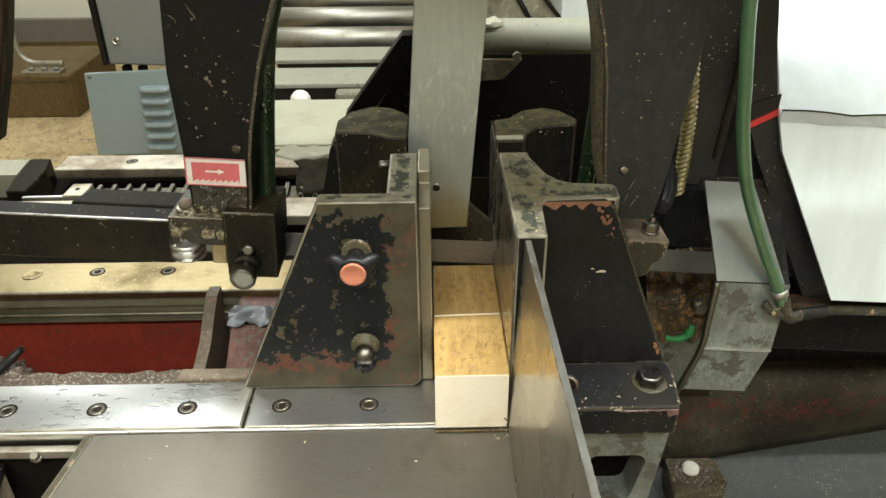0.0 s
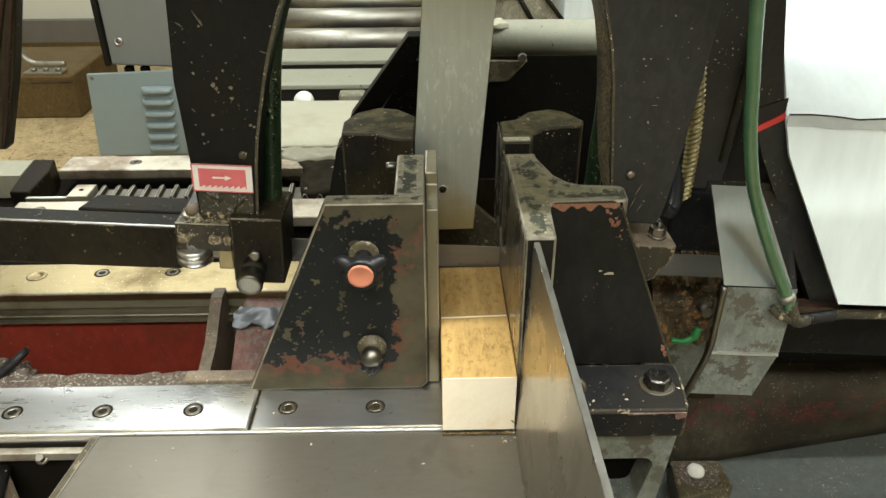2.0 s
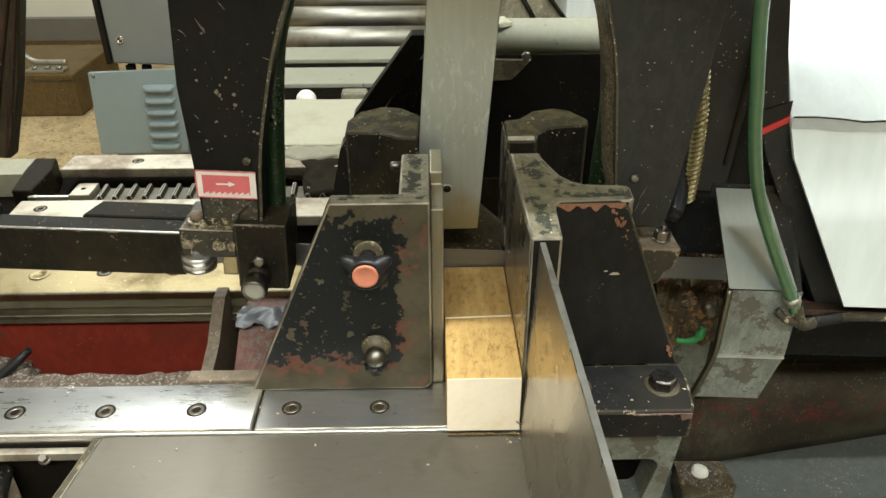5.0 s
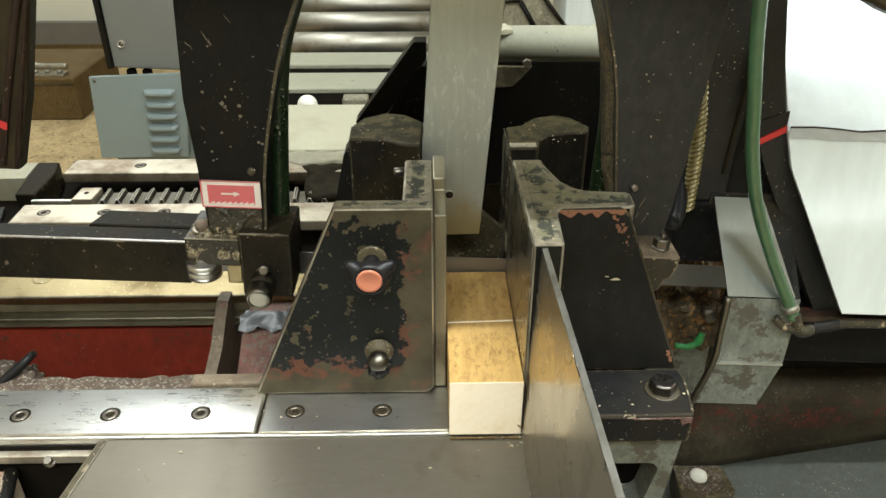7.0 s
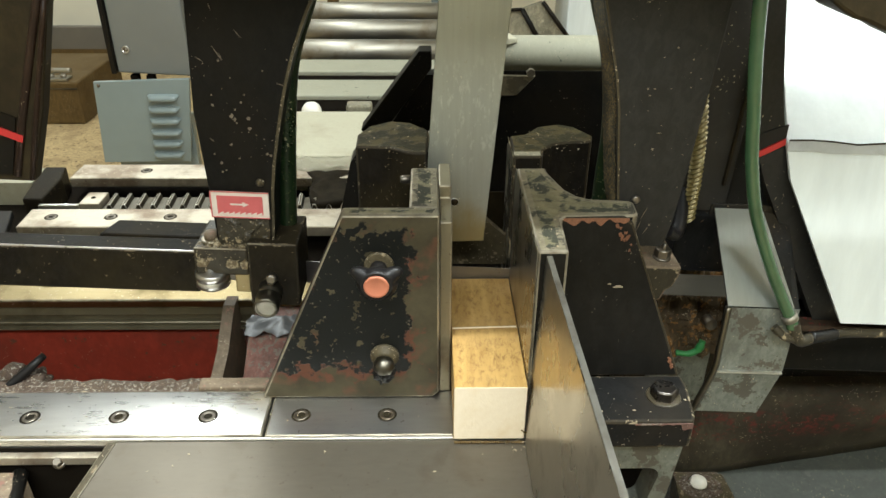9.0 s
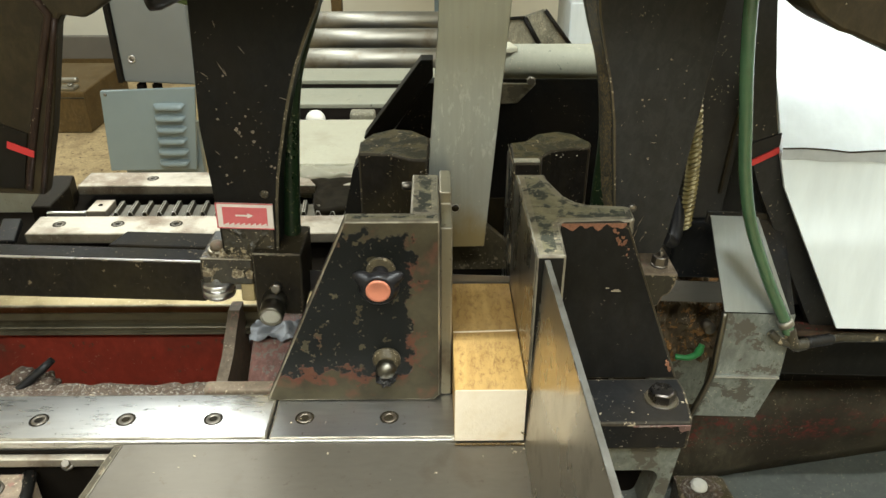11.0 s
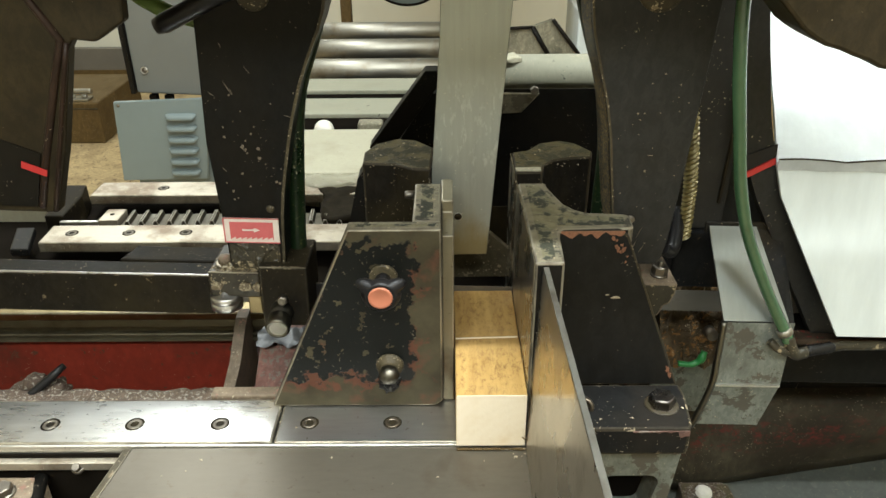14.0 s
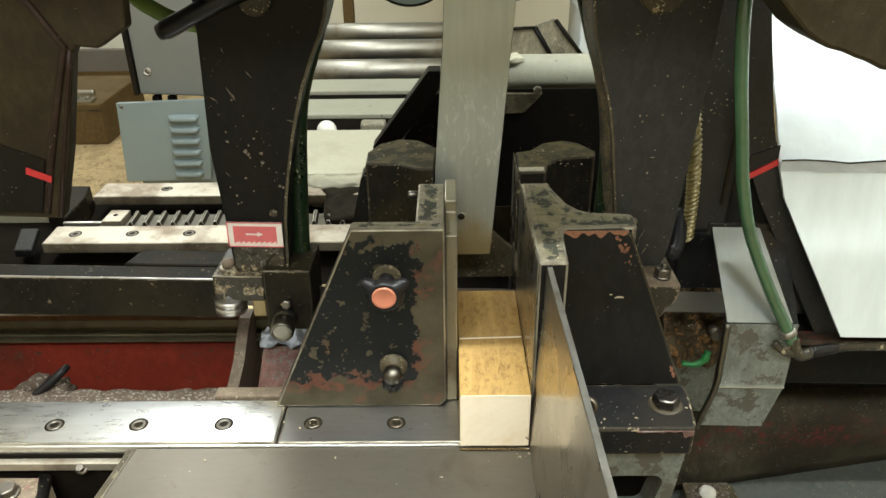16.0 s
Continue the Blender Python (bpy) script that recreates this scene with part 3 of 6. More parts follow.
# rear way with its stepped side
rear_way = way_plate("way_plate", -1.3, -0.02, 0.319, 0.412, -0.016, 0.0, M_OILED, "oily yellowed steel way plate")
bm = B()
prism(bm, [(0.323, -0.017), (0.3195, -0.0285), (0.325, -0.030), (0.325, -0.0395), (0.316, -0.0400), (0.3145, -0.0415), (0.3175, -0.0490), (0.3115, -0.0495), (0.311, -0.0525), (0.412, -0.0525), (0.412, -0.017)], "x", -1.3, -0.02)
part("way_side", bm, M_SIDE, bed, "greasy grooved side of the way")
for sx in (-0.559, -0.442):
    socket_screw(rear_way, sx, 0.380, 0.0)
bm = B()
turned(bm, [(0.0003, 0.016), (0.0010, 0.016), (0.0013, 0.0145), (0.0013, 0.006), (0.0004, 0.0055)], (-0.664, 0.374, 0.0), (0, 0, 1), 24)
part("washer", bm, M_OILED, rear_way, "loose oily washer")
# curved web and pocket at the end of the trough
bm = B()
web = [(0.324, 0.004), (0.30, 0.002), (0.272, -0.018), (0.24, -0.044), (0.20, -0.06), (0.16, -0.066), (0.125, -0.066)]
for (y0, z0), (y1, z1) in zip(web, web[1:]):
    k0, k1 = (0.325 - y0) * 0.05, (0.325 - y1) * 0.05
    vs = [bm.verts.new(p) for p in ((-0.358 - k0 * 0.6, y0, z0), (-0.340 - k0 * 0.6, y0, z0), (-0.340 - k1 * 0.6, y1, z1), (-0.358 - k1 * 0.6, y1, z1), (-0.358, y0, -0.30), (-0.340, y0, -0.30), (-0.340, y1, -0.30), (-0.358, y1, -0.30))]
    for f in ((0, 1, 2, 3), (0, 3, 7, 4), (1, 5, 6, 2)):
        bm.faces.new([vs[i] for i in f])
bmesh.ops.remove_doubles(bm, verts=bm.verts, dist=0.0004)
part("curved_web", bm, M_WEB, bed, "worn curved casting web")
bm = B()
prism(bm, [(0.325, -0.012), (0.25, -0.02), (0.19, -0.055), (0.135, -0.06), (0.135, -0.30), (0.325, -0.30)], "x", -0.312, -0.19)
soften(bm, 0.006)
part("pocket_block", bm, M_PINK, bed, "pinkish worn primer casting block")
bm = B()
bmesh.ops.create_grid(bm, x_segments=14, y_segments=9, size=0.5)
for v in bm.verts:
    x, y = v.co.x, v.co.y
    v.co = Vector((-0.272 + x * 0.085 + 0.006 * noise.noise(Vector((x * 5, y * 5, 3))), 0.262 + y * 0.05, -0.010 + 0.009 * noise.noise(Vector((x * 4, y * 4, 0))) + 0.004 * noise.noise(Vector((x * 11, y * 9, 1)))))
for f in bm.faces:
    f.smooth = True
part("foil_scrap", bm, M_FOIL, bed, "crumpled silvery scrap lying in the pocket")
bm = B()
for c, r in (((-0.621, 0.152, -0.008), 0.016), ((-0.588, 0.142, -0.022), 0.020), ((-0.645, 0.146, -0.030), 0.018)):
    bmesh.ops.create_icosphere(bm, subdivisions=3, radius=r, matrix=Matrix.Translation(c))
for v in bm.verts:
    v.co += Vector((0.009, 0.006, 0.008)) * noise.noise(v.co * 75)
    v.co.z = -0.02 + (v.co.z + 0.02) * 0.75
for f in bm.faces:
    f.smooth = True
part("adjusting_nut", bm, M_GRIME, bed, "worn grey swivel nut in the trough")
bm = B()
sweep(bm, [(-0.570, 0.148, 0.020), (-0.585, 0.140, 0.008), (-0.624, 0.118, -0.020), (-0.640, 0.108, -0.034)], [0.005, 0.0065, 0.0065, 0.006], 12)
part("adjusting_rod", bm, M_RUBBER, bed, "black adjusting rod")
# rear vise slide with its rack
bm = B()
prism(bm, [(-0.821, 0.574), (-0.05, 0.574), (-0.05, 0.654), (-0.826, 0.654)], "z", -0.022, 0.0)
soften(bm, 0.003, 2, True)
slide = part("way_plate", bm, M_STRIP, bed, "steel way plate with sunk screws", edge=M_EDGE)
for sx in (-0.771, -0.655, -0.539, -0.423):
    socket_screw(slide, sx, 0.617, 0.0, 0.0105)
way_plate("way_plate", -0.815, -0.05, 0.803, 0.882, -0.022, 0.0, M_STRIP, "worn pale strip behind the rack")
socket_screw(bed, -0.66, 0.845, 0.0, 0.0105)
rack = boxpart("rack", (-0.698, -0.05, 0.676, 0.732, -0.05, -0.012), M_OILDARK, bed, "oily toothed rack bar")
bm = B()
for i in range(21):
    x = -0.690 + i * 0.0298
    lo = [bm.verts.new((x + a, 0.676, z)) for a, z in ((0, -0.013), (0.014, -0.013), (0.0105, -0.002), (0.0045, -0.002))]
    hi = [bm.verts.new((v.co.x - 0.004, 0.732, v.co.z)) for v in lo]
    for k in range(4):
        bm.faces.new((lo[k], lo[(k + 1) % 4], hi[(k + 1) % 4], hi[k]))
    bm.faces.new(lo[::-1])
    bm.faces.new(hi)
soften(bm, 0.0014, 1, True)
part("rack_teeth", bm, M_OILDARK, rack, "worn bright rack teeth", edge=M_BRIGHT_EDGE)
end_block = boxpart("rack_end_block", (-0.743, -0.702, 0.676, 0.732, -0.03, 0.0), M_STRIP, bed, "small steel end block", 0.002)
bm = B()
turned(bm, [(0, 0.005), (0.0006, 0.0048), (0.0006, 0.0)], (-0.7235, 0.705, 0.0), (0, 0, 1), 16)
# Black disc set on top, painting the shade of a hole.
part("screw_hole", bm, M_DARK, end_block)
boxpart("key_bar", (-0.826, -0.745, 0.677, 0.686, -0.02, -0.004), M_STEEL, bed, "bright key bar")
# Near-black sheet under the slide, painting the shade between its bars.
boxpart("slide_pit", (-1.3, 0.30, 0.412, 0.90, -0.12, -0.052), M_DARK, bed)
for cx, cy, sz in ((-0.790, 0.735, 0.010), (-0.776, 0.728, 0.007), (-0.800, 0.745, 0.006), (-0.768, 0.742, 0.008)):
    bm = B()
    bmesh.ops.create_icosphere(bm, subdivisions=2, radius=sz)
    for v in bm.verts:
        v.co = Vector((cx, cy, -0.040 + sz * 0.3)) + Vector((v.co.x * 1.6, v.co.y, v.co.z * 0.5)) * (1 + 0.5 * noise.noise(v.co * 190 + Vector((cx, cy, 0)) * 50))
    part("swarf_lump", bm, M_GRIME, bed, "clump of pale swarf beside the rack")
bm = B()
prism(bm, [(-0.862, 0.690), (-0.822, 0.690), (-0.826, 0.795), (-0.842, 0.857), (-0.888, 0.858), (-0.876, 0.77)], "z", -0.05, 0.004)
soften(bm, 0.003)
part("end_cap", bm, M_OILBLACK, bed, "black end casting")
bm = B()
prism(bm, [(-1.10, 0.775), (-0.880, 0.775), (-0.890, 0.858), (-1.10, 0.858)], "z", -0.05, 0.002)
part("end_plate", bm, M_CREAM, bed, "pale slanted end plate")

bm = B()
prism(bm, [(-0.868, 0.556), (-0.832, 0.556), (-0.865, 0.654), (-0.903, 0.654)], "z", -0.020, -0.004)
soften(bm, 0.003)
part("end_block", bm, M_BLACK_DIRTY, bed, "greasy slanted end block")

boxpart("pedestal", (-1.15, 0.28, 0.10, 0.80, FLOOR_Z, -0.3205), M_RED, bed, "red painted machine pedestal", 0.01)

# ---- front table ----
table = group_thing("infeed_table", "dull steel saw table plate with scratches and wood chips", "saw table")
bm = B()
prism(bm, [(-0.421, 0.003), (0.1085, 0.003), (0.1085, -0.9), (-0.53, -0.9)], "z", -0.016, -0.004)
soften(bm, 0.0015)
part("table_plate", bm, M_TABLE, table)
bm = B()
prism(bm, [(-0.4225, 0.003), (-0.5315, -0.9), (-0.5415, -0.9), (-0.433, 0.003)], "z", -0.05, -0.006)
soften(bm, 0.0015, 2, True)
part("edge_bar", bm, M_GREASE, table, "greasy edge bar with a bright worn corner", edge=M_EDGE)
pocket = group_thing("table_bracket", "dark greasy bracket pocket below the table edge", "bracket")
# Added black sheet, the shade at the back of the pocket.
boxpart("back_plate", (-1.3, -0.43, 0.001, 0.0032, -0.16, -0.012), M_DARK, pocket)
boxpart("ledge_bar", (-1.3, -0.434, -0.010, 0.0008, -0.03, -0.018), M_STRIP, pocket, "thin bright ledge bar", 0.001)
boxpart("bottom_plate", (-1.3, -0.43, -0.9, 0.0, -0.17, -0.16), M_BLACK_DIRTY, pocket)
bm = B()
hex_bolt_mesh(bm, (-0.492, -0.008, -0.028), (0, -0.6, 0.8), 0.010, 0.007, 0.008)
part("bolt", bm, M_BOLT, pocket)
bm = B()
sweep(bm, [(-0.545, -0.008, -0.045), (-0.515, -0.12, -0.05)], 0.009)
part("link_rod", bm, M_BLACK, pocket)
boxpart("clamp_block", (-0.66, -0.535, -0.060, -0.012, -0.10, -0.038), M_WEB, pocket, "rust-brown clamp block", 0.004)
bm = B()
hex_bolt_mesh(bm, (-0.575, -0.042, -0.038), (0, 0, 1), 0.022, 0.010, 0.015)
part("clamp_bolt", bm, M_BOLT, pocket)

# ---- the timber ----
bm = B()
box(bm, 0.0, 0.0885, -0.002, 0.247, 0.001, 0.0838)
soften(bm, 0.0012)
bmesh.ops.recalc_face_normals(bm, faces=bm.faces)
for f in bm.faces:
    f.material_index = 1 if abs(f.normal.y) > 0.9 else 0
me = bpy.data.meshes.new("timber")
bm.to_mesh(me)
bm.free()
me.materials.append(M_WOOD_TOP)
me.materials.append(M_WOOD_END)
timber = tagged(new("timber_block", me), "square pine timber with pale cut end clamped in the vise", "timber")
bm = B()
for i in range(34):
    x = 0.002 + i * 0.0026
    s = 0.0012 + 0.0012 * random.random()
    bmesh.ops.create_icosphere(bm, subdivisions=1, radius=s, matrix=Matrix.Translation((x + random.uniform(-0.001, 0.001), -0.0045, -0.003 + s * 0.6)))
part("splinter_fringe", bm, M_CHEST, timber, "torn wood fibres along the lower edge")

bm = B()
sweep(bm, smooth_path([(0.084, -0.003, 0.017), (0.0875, -0.0055, 0.0155), (0.092, -0.006, 0.0150), (0.0945, -0.0055, 0.0160)], 4), 0.0009, 6)
part("splinter", bm, M_CHEST, timber, "loose brown splinter at the corner")
bm = B()
prism(bm, [(0.0012, 0.1180), (0.087, 0.1215), (0.087, 0.1240), (0.0012, 0.1205)], "z", 0.0837, 0.0845)
part("pale_line", bm, M_WOOD_END, timber, "pale line across the top")

# ---- the moving vise jaw ----
jaw = group_thing("movable_vise_jaw", "black cast vise jaw with chipped paint down to primer", "vise jaw")
bm = B()
prism(bm, [(-0.253, 0.0), (-0.026, 0.0), (-0.017, 0.008), (-0.017, 0.277), (-0.132, 0.277)], "y", 0.079, 0.1025)
soften(bm, 0.0025, 2, True)
part("front_wall", bm, M_JAWFACE, jaw, "chipped black face with red primer and bare iron", top=M_TOP, edge=M_EDGE, rim=0.0055)
bm = B()
prism(bm, [(-0.0535, 0.103), (-0.0175, 0.103), (-0.0175, 0.2225), (-0.0535, 0.2225)], "z", 0.0, 0.2765)
soften(bm, 0.003, 2, True)
part("side_wall", bm, M_BLACK, jaw, top=M_TOP, edge=M_EDGE, rim=0.007)
bm = B()
prism(bm, [(0.091, 0.0), (0.091, 0.262), (0.157, 0.262), (0.157, 0.280), (0.229, 0.280), (0.229, 0.0)], "x", -0.0172, -0.0015)
soften(bm, 0.002, 2, True)
part("jaw_liner", bm, M_OLDSTEEL, jaw, "smooth steel jaw liner", edge=M_EDGE)
bm = B()
prism(bm, [(0.103, 0.0), (0.103, 0.155), (0.215, 0.10), (0.235, 0.0)], "x", -0.150, -0.054)
soften(bm, 0.004)
part("inner_web", bm, M_BLACK, jaw)
bm = B()
turned(bm, [(0, 0.0055), (0.012, 0.0055), (0.014, 0.004)], (-0.0535, 0.203, 0.268), (-1, 0, 0), 16)
part("side_plug", bm, M_BOLT, jaw)
# lobed knob with its orange cap on a washer
bm = B()
turned(bm, [(0, 0.018), (0.003, 0.018), (0.0035, 0.016), (0.0035, 0)], (-0.0900, 0.0788, 0.210), (0, -1, 0), 28)
part("knob_washer", bm, M_GREASE, jaw, "dull steel washer")


def ear(a):
    return max(0.0, math.cos(3 * (a + math.pi / 2))) ** 1.6 if math.sin(a) > 0 else 0.3


knob = B()
ctr = Vector((-0.0905, 0.0788, 0.2075))
prof, n = [], 72
for d, r, lobe in [(-0.002, 0.0105, 0.0), (-0.010, 0.0085, 0.0), (-0.020, 0.0085, 0.05), (-0.026, 0.0125, 0.35), (-0.030, 0.0185, 0.72), (-0.035, 0.0205, 0.70), (-0.039, 0.0205, 0.5), (-0.043, 0.0195, 0.12), (-0.046, 0.0180, 0.0)]:
    prof.append([knob.verts.new(ctr + Vector((math.cos(a) * r * (1 + lobe * ear(a)), d, math.sin(a) * r * (1 + lobe * ear(a))))) for a in (2 * math.pi * k / n for k in range(n))])
for p, q in zip(prof, prof[1:]):
    for k in range(n):
        knob.faces.new((p[k], p[(k + 1) % n], q[(k + 1) % n], q[k])).smooth = True
knob.faces.new(prof[0])
knob.faces.new(prof[-1][::-1])
kn = part("clamp_knob", knob, M_RUBBER, jaw, "black lobed plastic knob")
bm = B()
turned(bm, [(0, 0.0149), (0.002, 0.0147), (0.003, 0.0138), (0.0022, 0.0115), (0.002, 0.0)], ctr + Vector((0, -0.0455, 0)), (0, -1, 0), 28)
part("cap", bm, M_ORANGE, kn, "faded orange cap")
bm = B()
turned(bm, [(0, 0.0185), (0.004, 0.0185), (0.004, 0.016), (0.012, 0.015), (0.014, 0.012)], (-0.0875, 0.079, 0.072), (0, -1, -0.05), 22)
dome = part("bolt_collar", bm, M_GREASE, jaw, "rounded greasy collar")
bm = B()
turned(bm, [(0, 0.0135), (0.008, 0.0135), (0.013, 0.0115), (0.0165, 0.0075), (0.0175, 0.0)], (-0.0875, 0.066, 0.070), (0, -1, -0.25), 8)
for v in bm.verts:
    v.co += Vector((0.0012, 0.0012, 0.0012)) * noise.noise(v.co * 160)
part("locking_bolt", bm, M_OILDARK, dome, "oily rounded bolt head")
bm = B()
bmesh.ops.create_icosphere(bm, subdivisions=4, radius=0.012)
for v in bm.verts:
    lump = 1 + 0.55 * noise.noise(v.co * 170) + 0.3 * noise.noise(v.co * 420)
    v.co = Vector((-0.0885, 0.0785, 0.044)) + Vector((v.co.x * 1.15, v.co.y * 0.75, v.co.z * 1.15)) * lump
for f in bm.faces:
    f.smooth = True
part("grease_lump", bm, M_RUBBER, jaw, "black oil dripping below the bolt")

# the jaw stands a little lower than its drawing
for ob in jaw.children_recursive:
    ob.data.transform(Matrix.Scale(0.986, 4, (0, 0, 1)))

# rear half of the moving vise
rear_jaw = group_thing("rear_movable_jaw", "black greasy rear vise jaw casting", "vise jaw")
bm = B()
prism(bm, [(-0.033, 0.262), (-0.060, 0.266), (-0.085, 0.284), (-0.133, 0.288), (-0.134, 0.335), (-0.118, 0.372), (-0.088, 0.393), (-0.058, 0.386), (-0.030, 0.352)], "z", 0.0, 0.277)
soften(bm, 0.003, 2, True)
part("casting", bm, M_OILBLACK, rear_jaw, top=M_TOPDARK, edge=M_EDGEDARK)
bm = B()
prism(bm, [(-0.20, 0.0), (-0.132, 0.0), (-0.132, 0.265), (-0.142, 0.25)], "y", 0.292, 0.335)
part("side_flank", bm, M_BLACK, rear_jaw)
boxpart("jaw_liner", (-0.032, -0.012, 0.264, 0.37, 0.0, 0.27), M_PLATE, rear_jaw, "steel jaw liner", 0.002)

# ---- the fixed vise jaw ----
fjaw = group_thing("fixed_vise_jaw", "black cast fixed vise jaw with worn oily top", "vise jaw")
bm = B()
prism(bm, [(0.0905, 0.0125), (0.1245, 0.0125), (0.128, 0.090), (0.134, 0.097), (0.219, 0.101), (0.2235, 0.106), (0.2255, 0.136), (0.220, 0.142), (0.171, 0.147), (0.157, 0.156), (0.145, 0.174), (0.134, 0.215), (0.130, 0.232), (0.1305, 0.245), (0.0905, 0.245)], "z", 0.0, 0.2625)
soften(bm, 0.003, 2, True)
part("jaw_casting", bm, M_BLACK, fjaw, top=M_TOP, edge=M_EDGE, rim=0.007)
bm = B()
prism(bm, [(0.102, 0.030), (0.304, 0.030), (0.2165, 0.254), (0.206, 0.2615), (0.102, 0.2615)], "y", 0.084, 0.112)


def lean_back(bm):
    """The web leans back towards the rim of the jaw."""
    for v in bm.verts:
        v.co.y += 0.011 * (v.co.z - 0.030) / 0.2315


lean_back(bm)
soften(bm, 0.003, 2, True)
part("front_web", bm, M_CLEANBLACK, fjaw, "black sloped casting web", edge=M_EDGEDARK)
for k in range(17):
    cx = 0.2065 + random.uniform(-0.011, 0.010) if k < 13 else 0.2965 + random.uniform(-0.002, 0.002)
    cz = 0.2545 - (cx - 0.196) * 1.25 + random.uniform(-0.012, 0.003) if k < 13 else 0.046 + (k - 13) * 0.0045
    cx = min(cx, 0.3015 - (cz - 0.030) * 0.394 - 0.004)
    size = random.uniform(0.0016, 0.0042)
    bm = B()
    n = 9
    prism(bm, [(cx + math.cos(q * 6.2832 / n) * size * random.uniform(0.3, 1.2) * 0.8, cz + math.sin(q * 6.2832 / n) * size * random.uniform(0.3, 1.2)) for q in range(n)], "y", 0.0828, 0.0841)
    lean_back(bm)
    part("paint_chip", bm, M_PRIMER, fjaw, "chip down to orange primer")
for x0, x1, z0, z1 in ((0.194, 0.198, 0.1768, 0.1778), (0.201, 0.213, 0.1722, 0.1734), (0.204, 0.211, 0.1742, 0.1749)):
    bm = B()
    box(bm, x0, x1, 0.0832, 0.0841, z0 - 0.006, z1 - 0.006)
    lean_back(bm)
    part("scratch", bm, M_CHIP, fjaw, "pale scratch")
boxpart("jaw_liner", (0.0893, 0.0904, 0.012, 0.246, 0.0, 0.2615), M_PLATE, fjaw, "polished steel jaw face", 0)
bm = B()
wear = [(0.129 + 0.0034 * k, 0.2605 - max(0.0, 0.0035 + 0.011 * noise.noise(Vector((k * 0.33, 2.2, 0))))) for k in range(25)]
prism(bm, [(0.129, 0.2612)] + wear + [(0.2106, 0.2612)], "y", 0.0830, 0.0841)
lean_back(bm)
part("primer_edge", bm, M_PRIMER, fjaw, "orange primer worn bare below the rim")
bm = B()
prism(bm, [(0.118, 0.086), (0.307, 0.086), (0.309, 0.06), (0.303, 0.010), (0.298, -0.004), (0.118, -0.004)], "z", -0.014, 0.030)
soften(bm, 0.004, 2, True)
part("foot_flange", bm, M_GLOSSBLACK, fjaw, "dirty black flange with worn pink corner", edge=M_EDGEDARK)
bm = B()
wear = [(0.225 + 0.003 * k, 0.0255 - max(0.0, 0.0008 + 0.0035 * noise.noise(Vector((k * 0.41, 7.1, 0))) + (0.007 if k > 19 else 0.0))) for k in range(25)]
prism(bm, [(0.225, 0.0265)] + wear + [(0.297, 0.0265)], "y", -0.0049, -0.0038)
part("worn_corner", bm, M_PINK, fjaw, "pink primer worn bare along the lip")
bm = B()
hex_bolt_mesh(bm, (0.272, 0.043, 0.030), (0, 0, 1), 0.030, 0.016, 0.0)
part("hex_bolt", bm, M_BLACKBOLT, fjaw, "oily hexagon bolt")
bm = B()
turned(bm, [(0, 0.0225), (0.0012, 0.0215), (0.0015, 0.0195), (0.0015, 0.0)], (0.272, 0.043, 0.030), (0, 0, 1), 26)
part("washer", bm, M_FOOT, fjaw, "greasy washer")
bm = B()
turned(bm, [(0, 0.013), (0.006, 0.013), (0.006, 0.008), (0.0, 0.008)], (0.170, 0.040, 0.031), (-0.4, -0.9, 0.3), 22)
part("eye_ring", bm, M_BOLT, fjaw, "bright steel ring")
# rear half
rfj = group_thing("rear_fixed_jaw", "dark greasy rear fixed vise jaw casting", "vise jaw")
bm = B()
prism(bm, [(0.0905, 0.285), (0.131, 0.286), (0.136, 0.312), (0.152, 0.332), (0.178, 0.342), (0.212, 0.344), (0.218, 0.368), (0.196, 0.408), (0.174, 0.420), (0.14, 0.408), (0.117, 0.376), (0.0925, 0.368)], "z", 0.0, 0.2625)
soften(bm, 0.003, 2, True)
part("casting", bm, M_OILBLACK, rfj, top=M_TOPDARK, edge=M_EDGEDARK)
boxpart("jaw_liner", (0.0893, 0.0904, 0.286, 0.366, 0.0, 0.2615), M_PLATE, rfj, "steel jaw face", 0)
boxpart("worn_pad", (0.0915, 0.129, 0.2865, 0.300, 0.2622, 0.2645), M_OLIVE, rfj, bev=0.001)

# support below the fixed jaw
sup = group_thing("vise_support", "grey-green cast support with a square window", "support")
bm = B()
outer, hole, corner_n = [(0.125, -0.42), (0.262, -0.42), (0.302, -0.014), (0.125, -0.014)], [], 6
for cx, cz, a0 in ((0.214, -0.141, 180), (0.250, -0.141, 270), (0.262, -0.086, 0), (0.214, -0.086, 90)):
    hole += [(cx + 0.014 * math.cos(radians(a0 + 90 * k / (corner_n - 1))), cz + 0.014 * math.sin(radians(a0 + 90 * k / (corner_n - 1)))) for k in range(corner_n)]
rim_out = []
for k in range(4):
    (ax, az), (bx, bz) = outer[k - 1], outer[k]
    (dx, dz) = outer[(k + 1) % 4]
    rim_out += [((ax + bx) / 2, (az + bz) / 2) if j < 1 else (bx, bz) for j in range(corner_n)]
for y, flip in ((0.018, False), (0.06, True)):
    po, ph = [bm.verts.new((p[0], y, p[1])) for p in rim_out], [bm.verts.new((p[0], y, p[1])) for p in hole]
    for k in range(24):
        bm.faces.new((po[k], po[(k + 1) % 24], ph[(k + 1) % 24], ph[k]))
    if flip:
        for k in range(24):
            bm.faces.new((front[0][k], front[0][(k + 1) % 24], po[(k + 1) % 24], po[k]))
            bm.faces.new((front[1][k], front[1][(k + 1) % 24], ph[(k + 1) % 24], ph[k]))
    front = (po, ph)
bmesh.ops.remove_doubles(bm, verts=bm.verts, dist=1e-5)
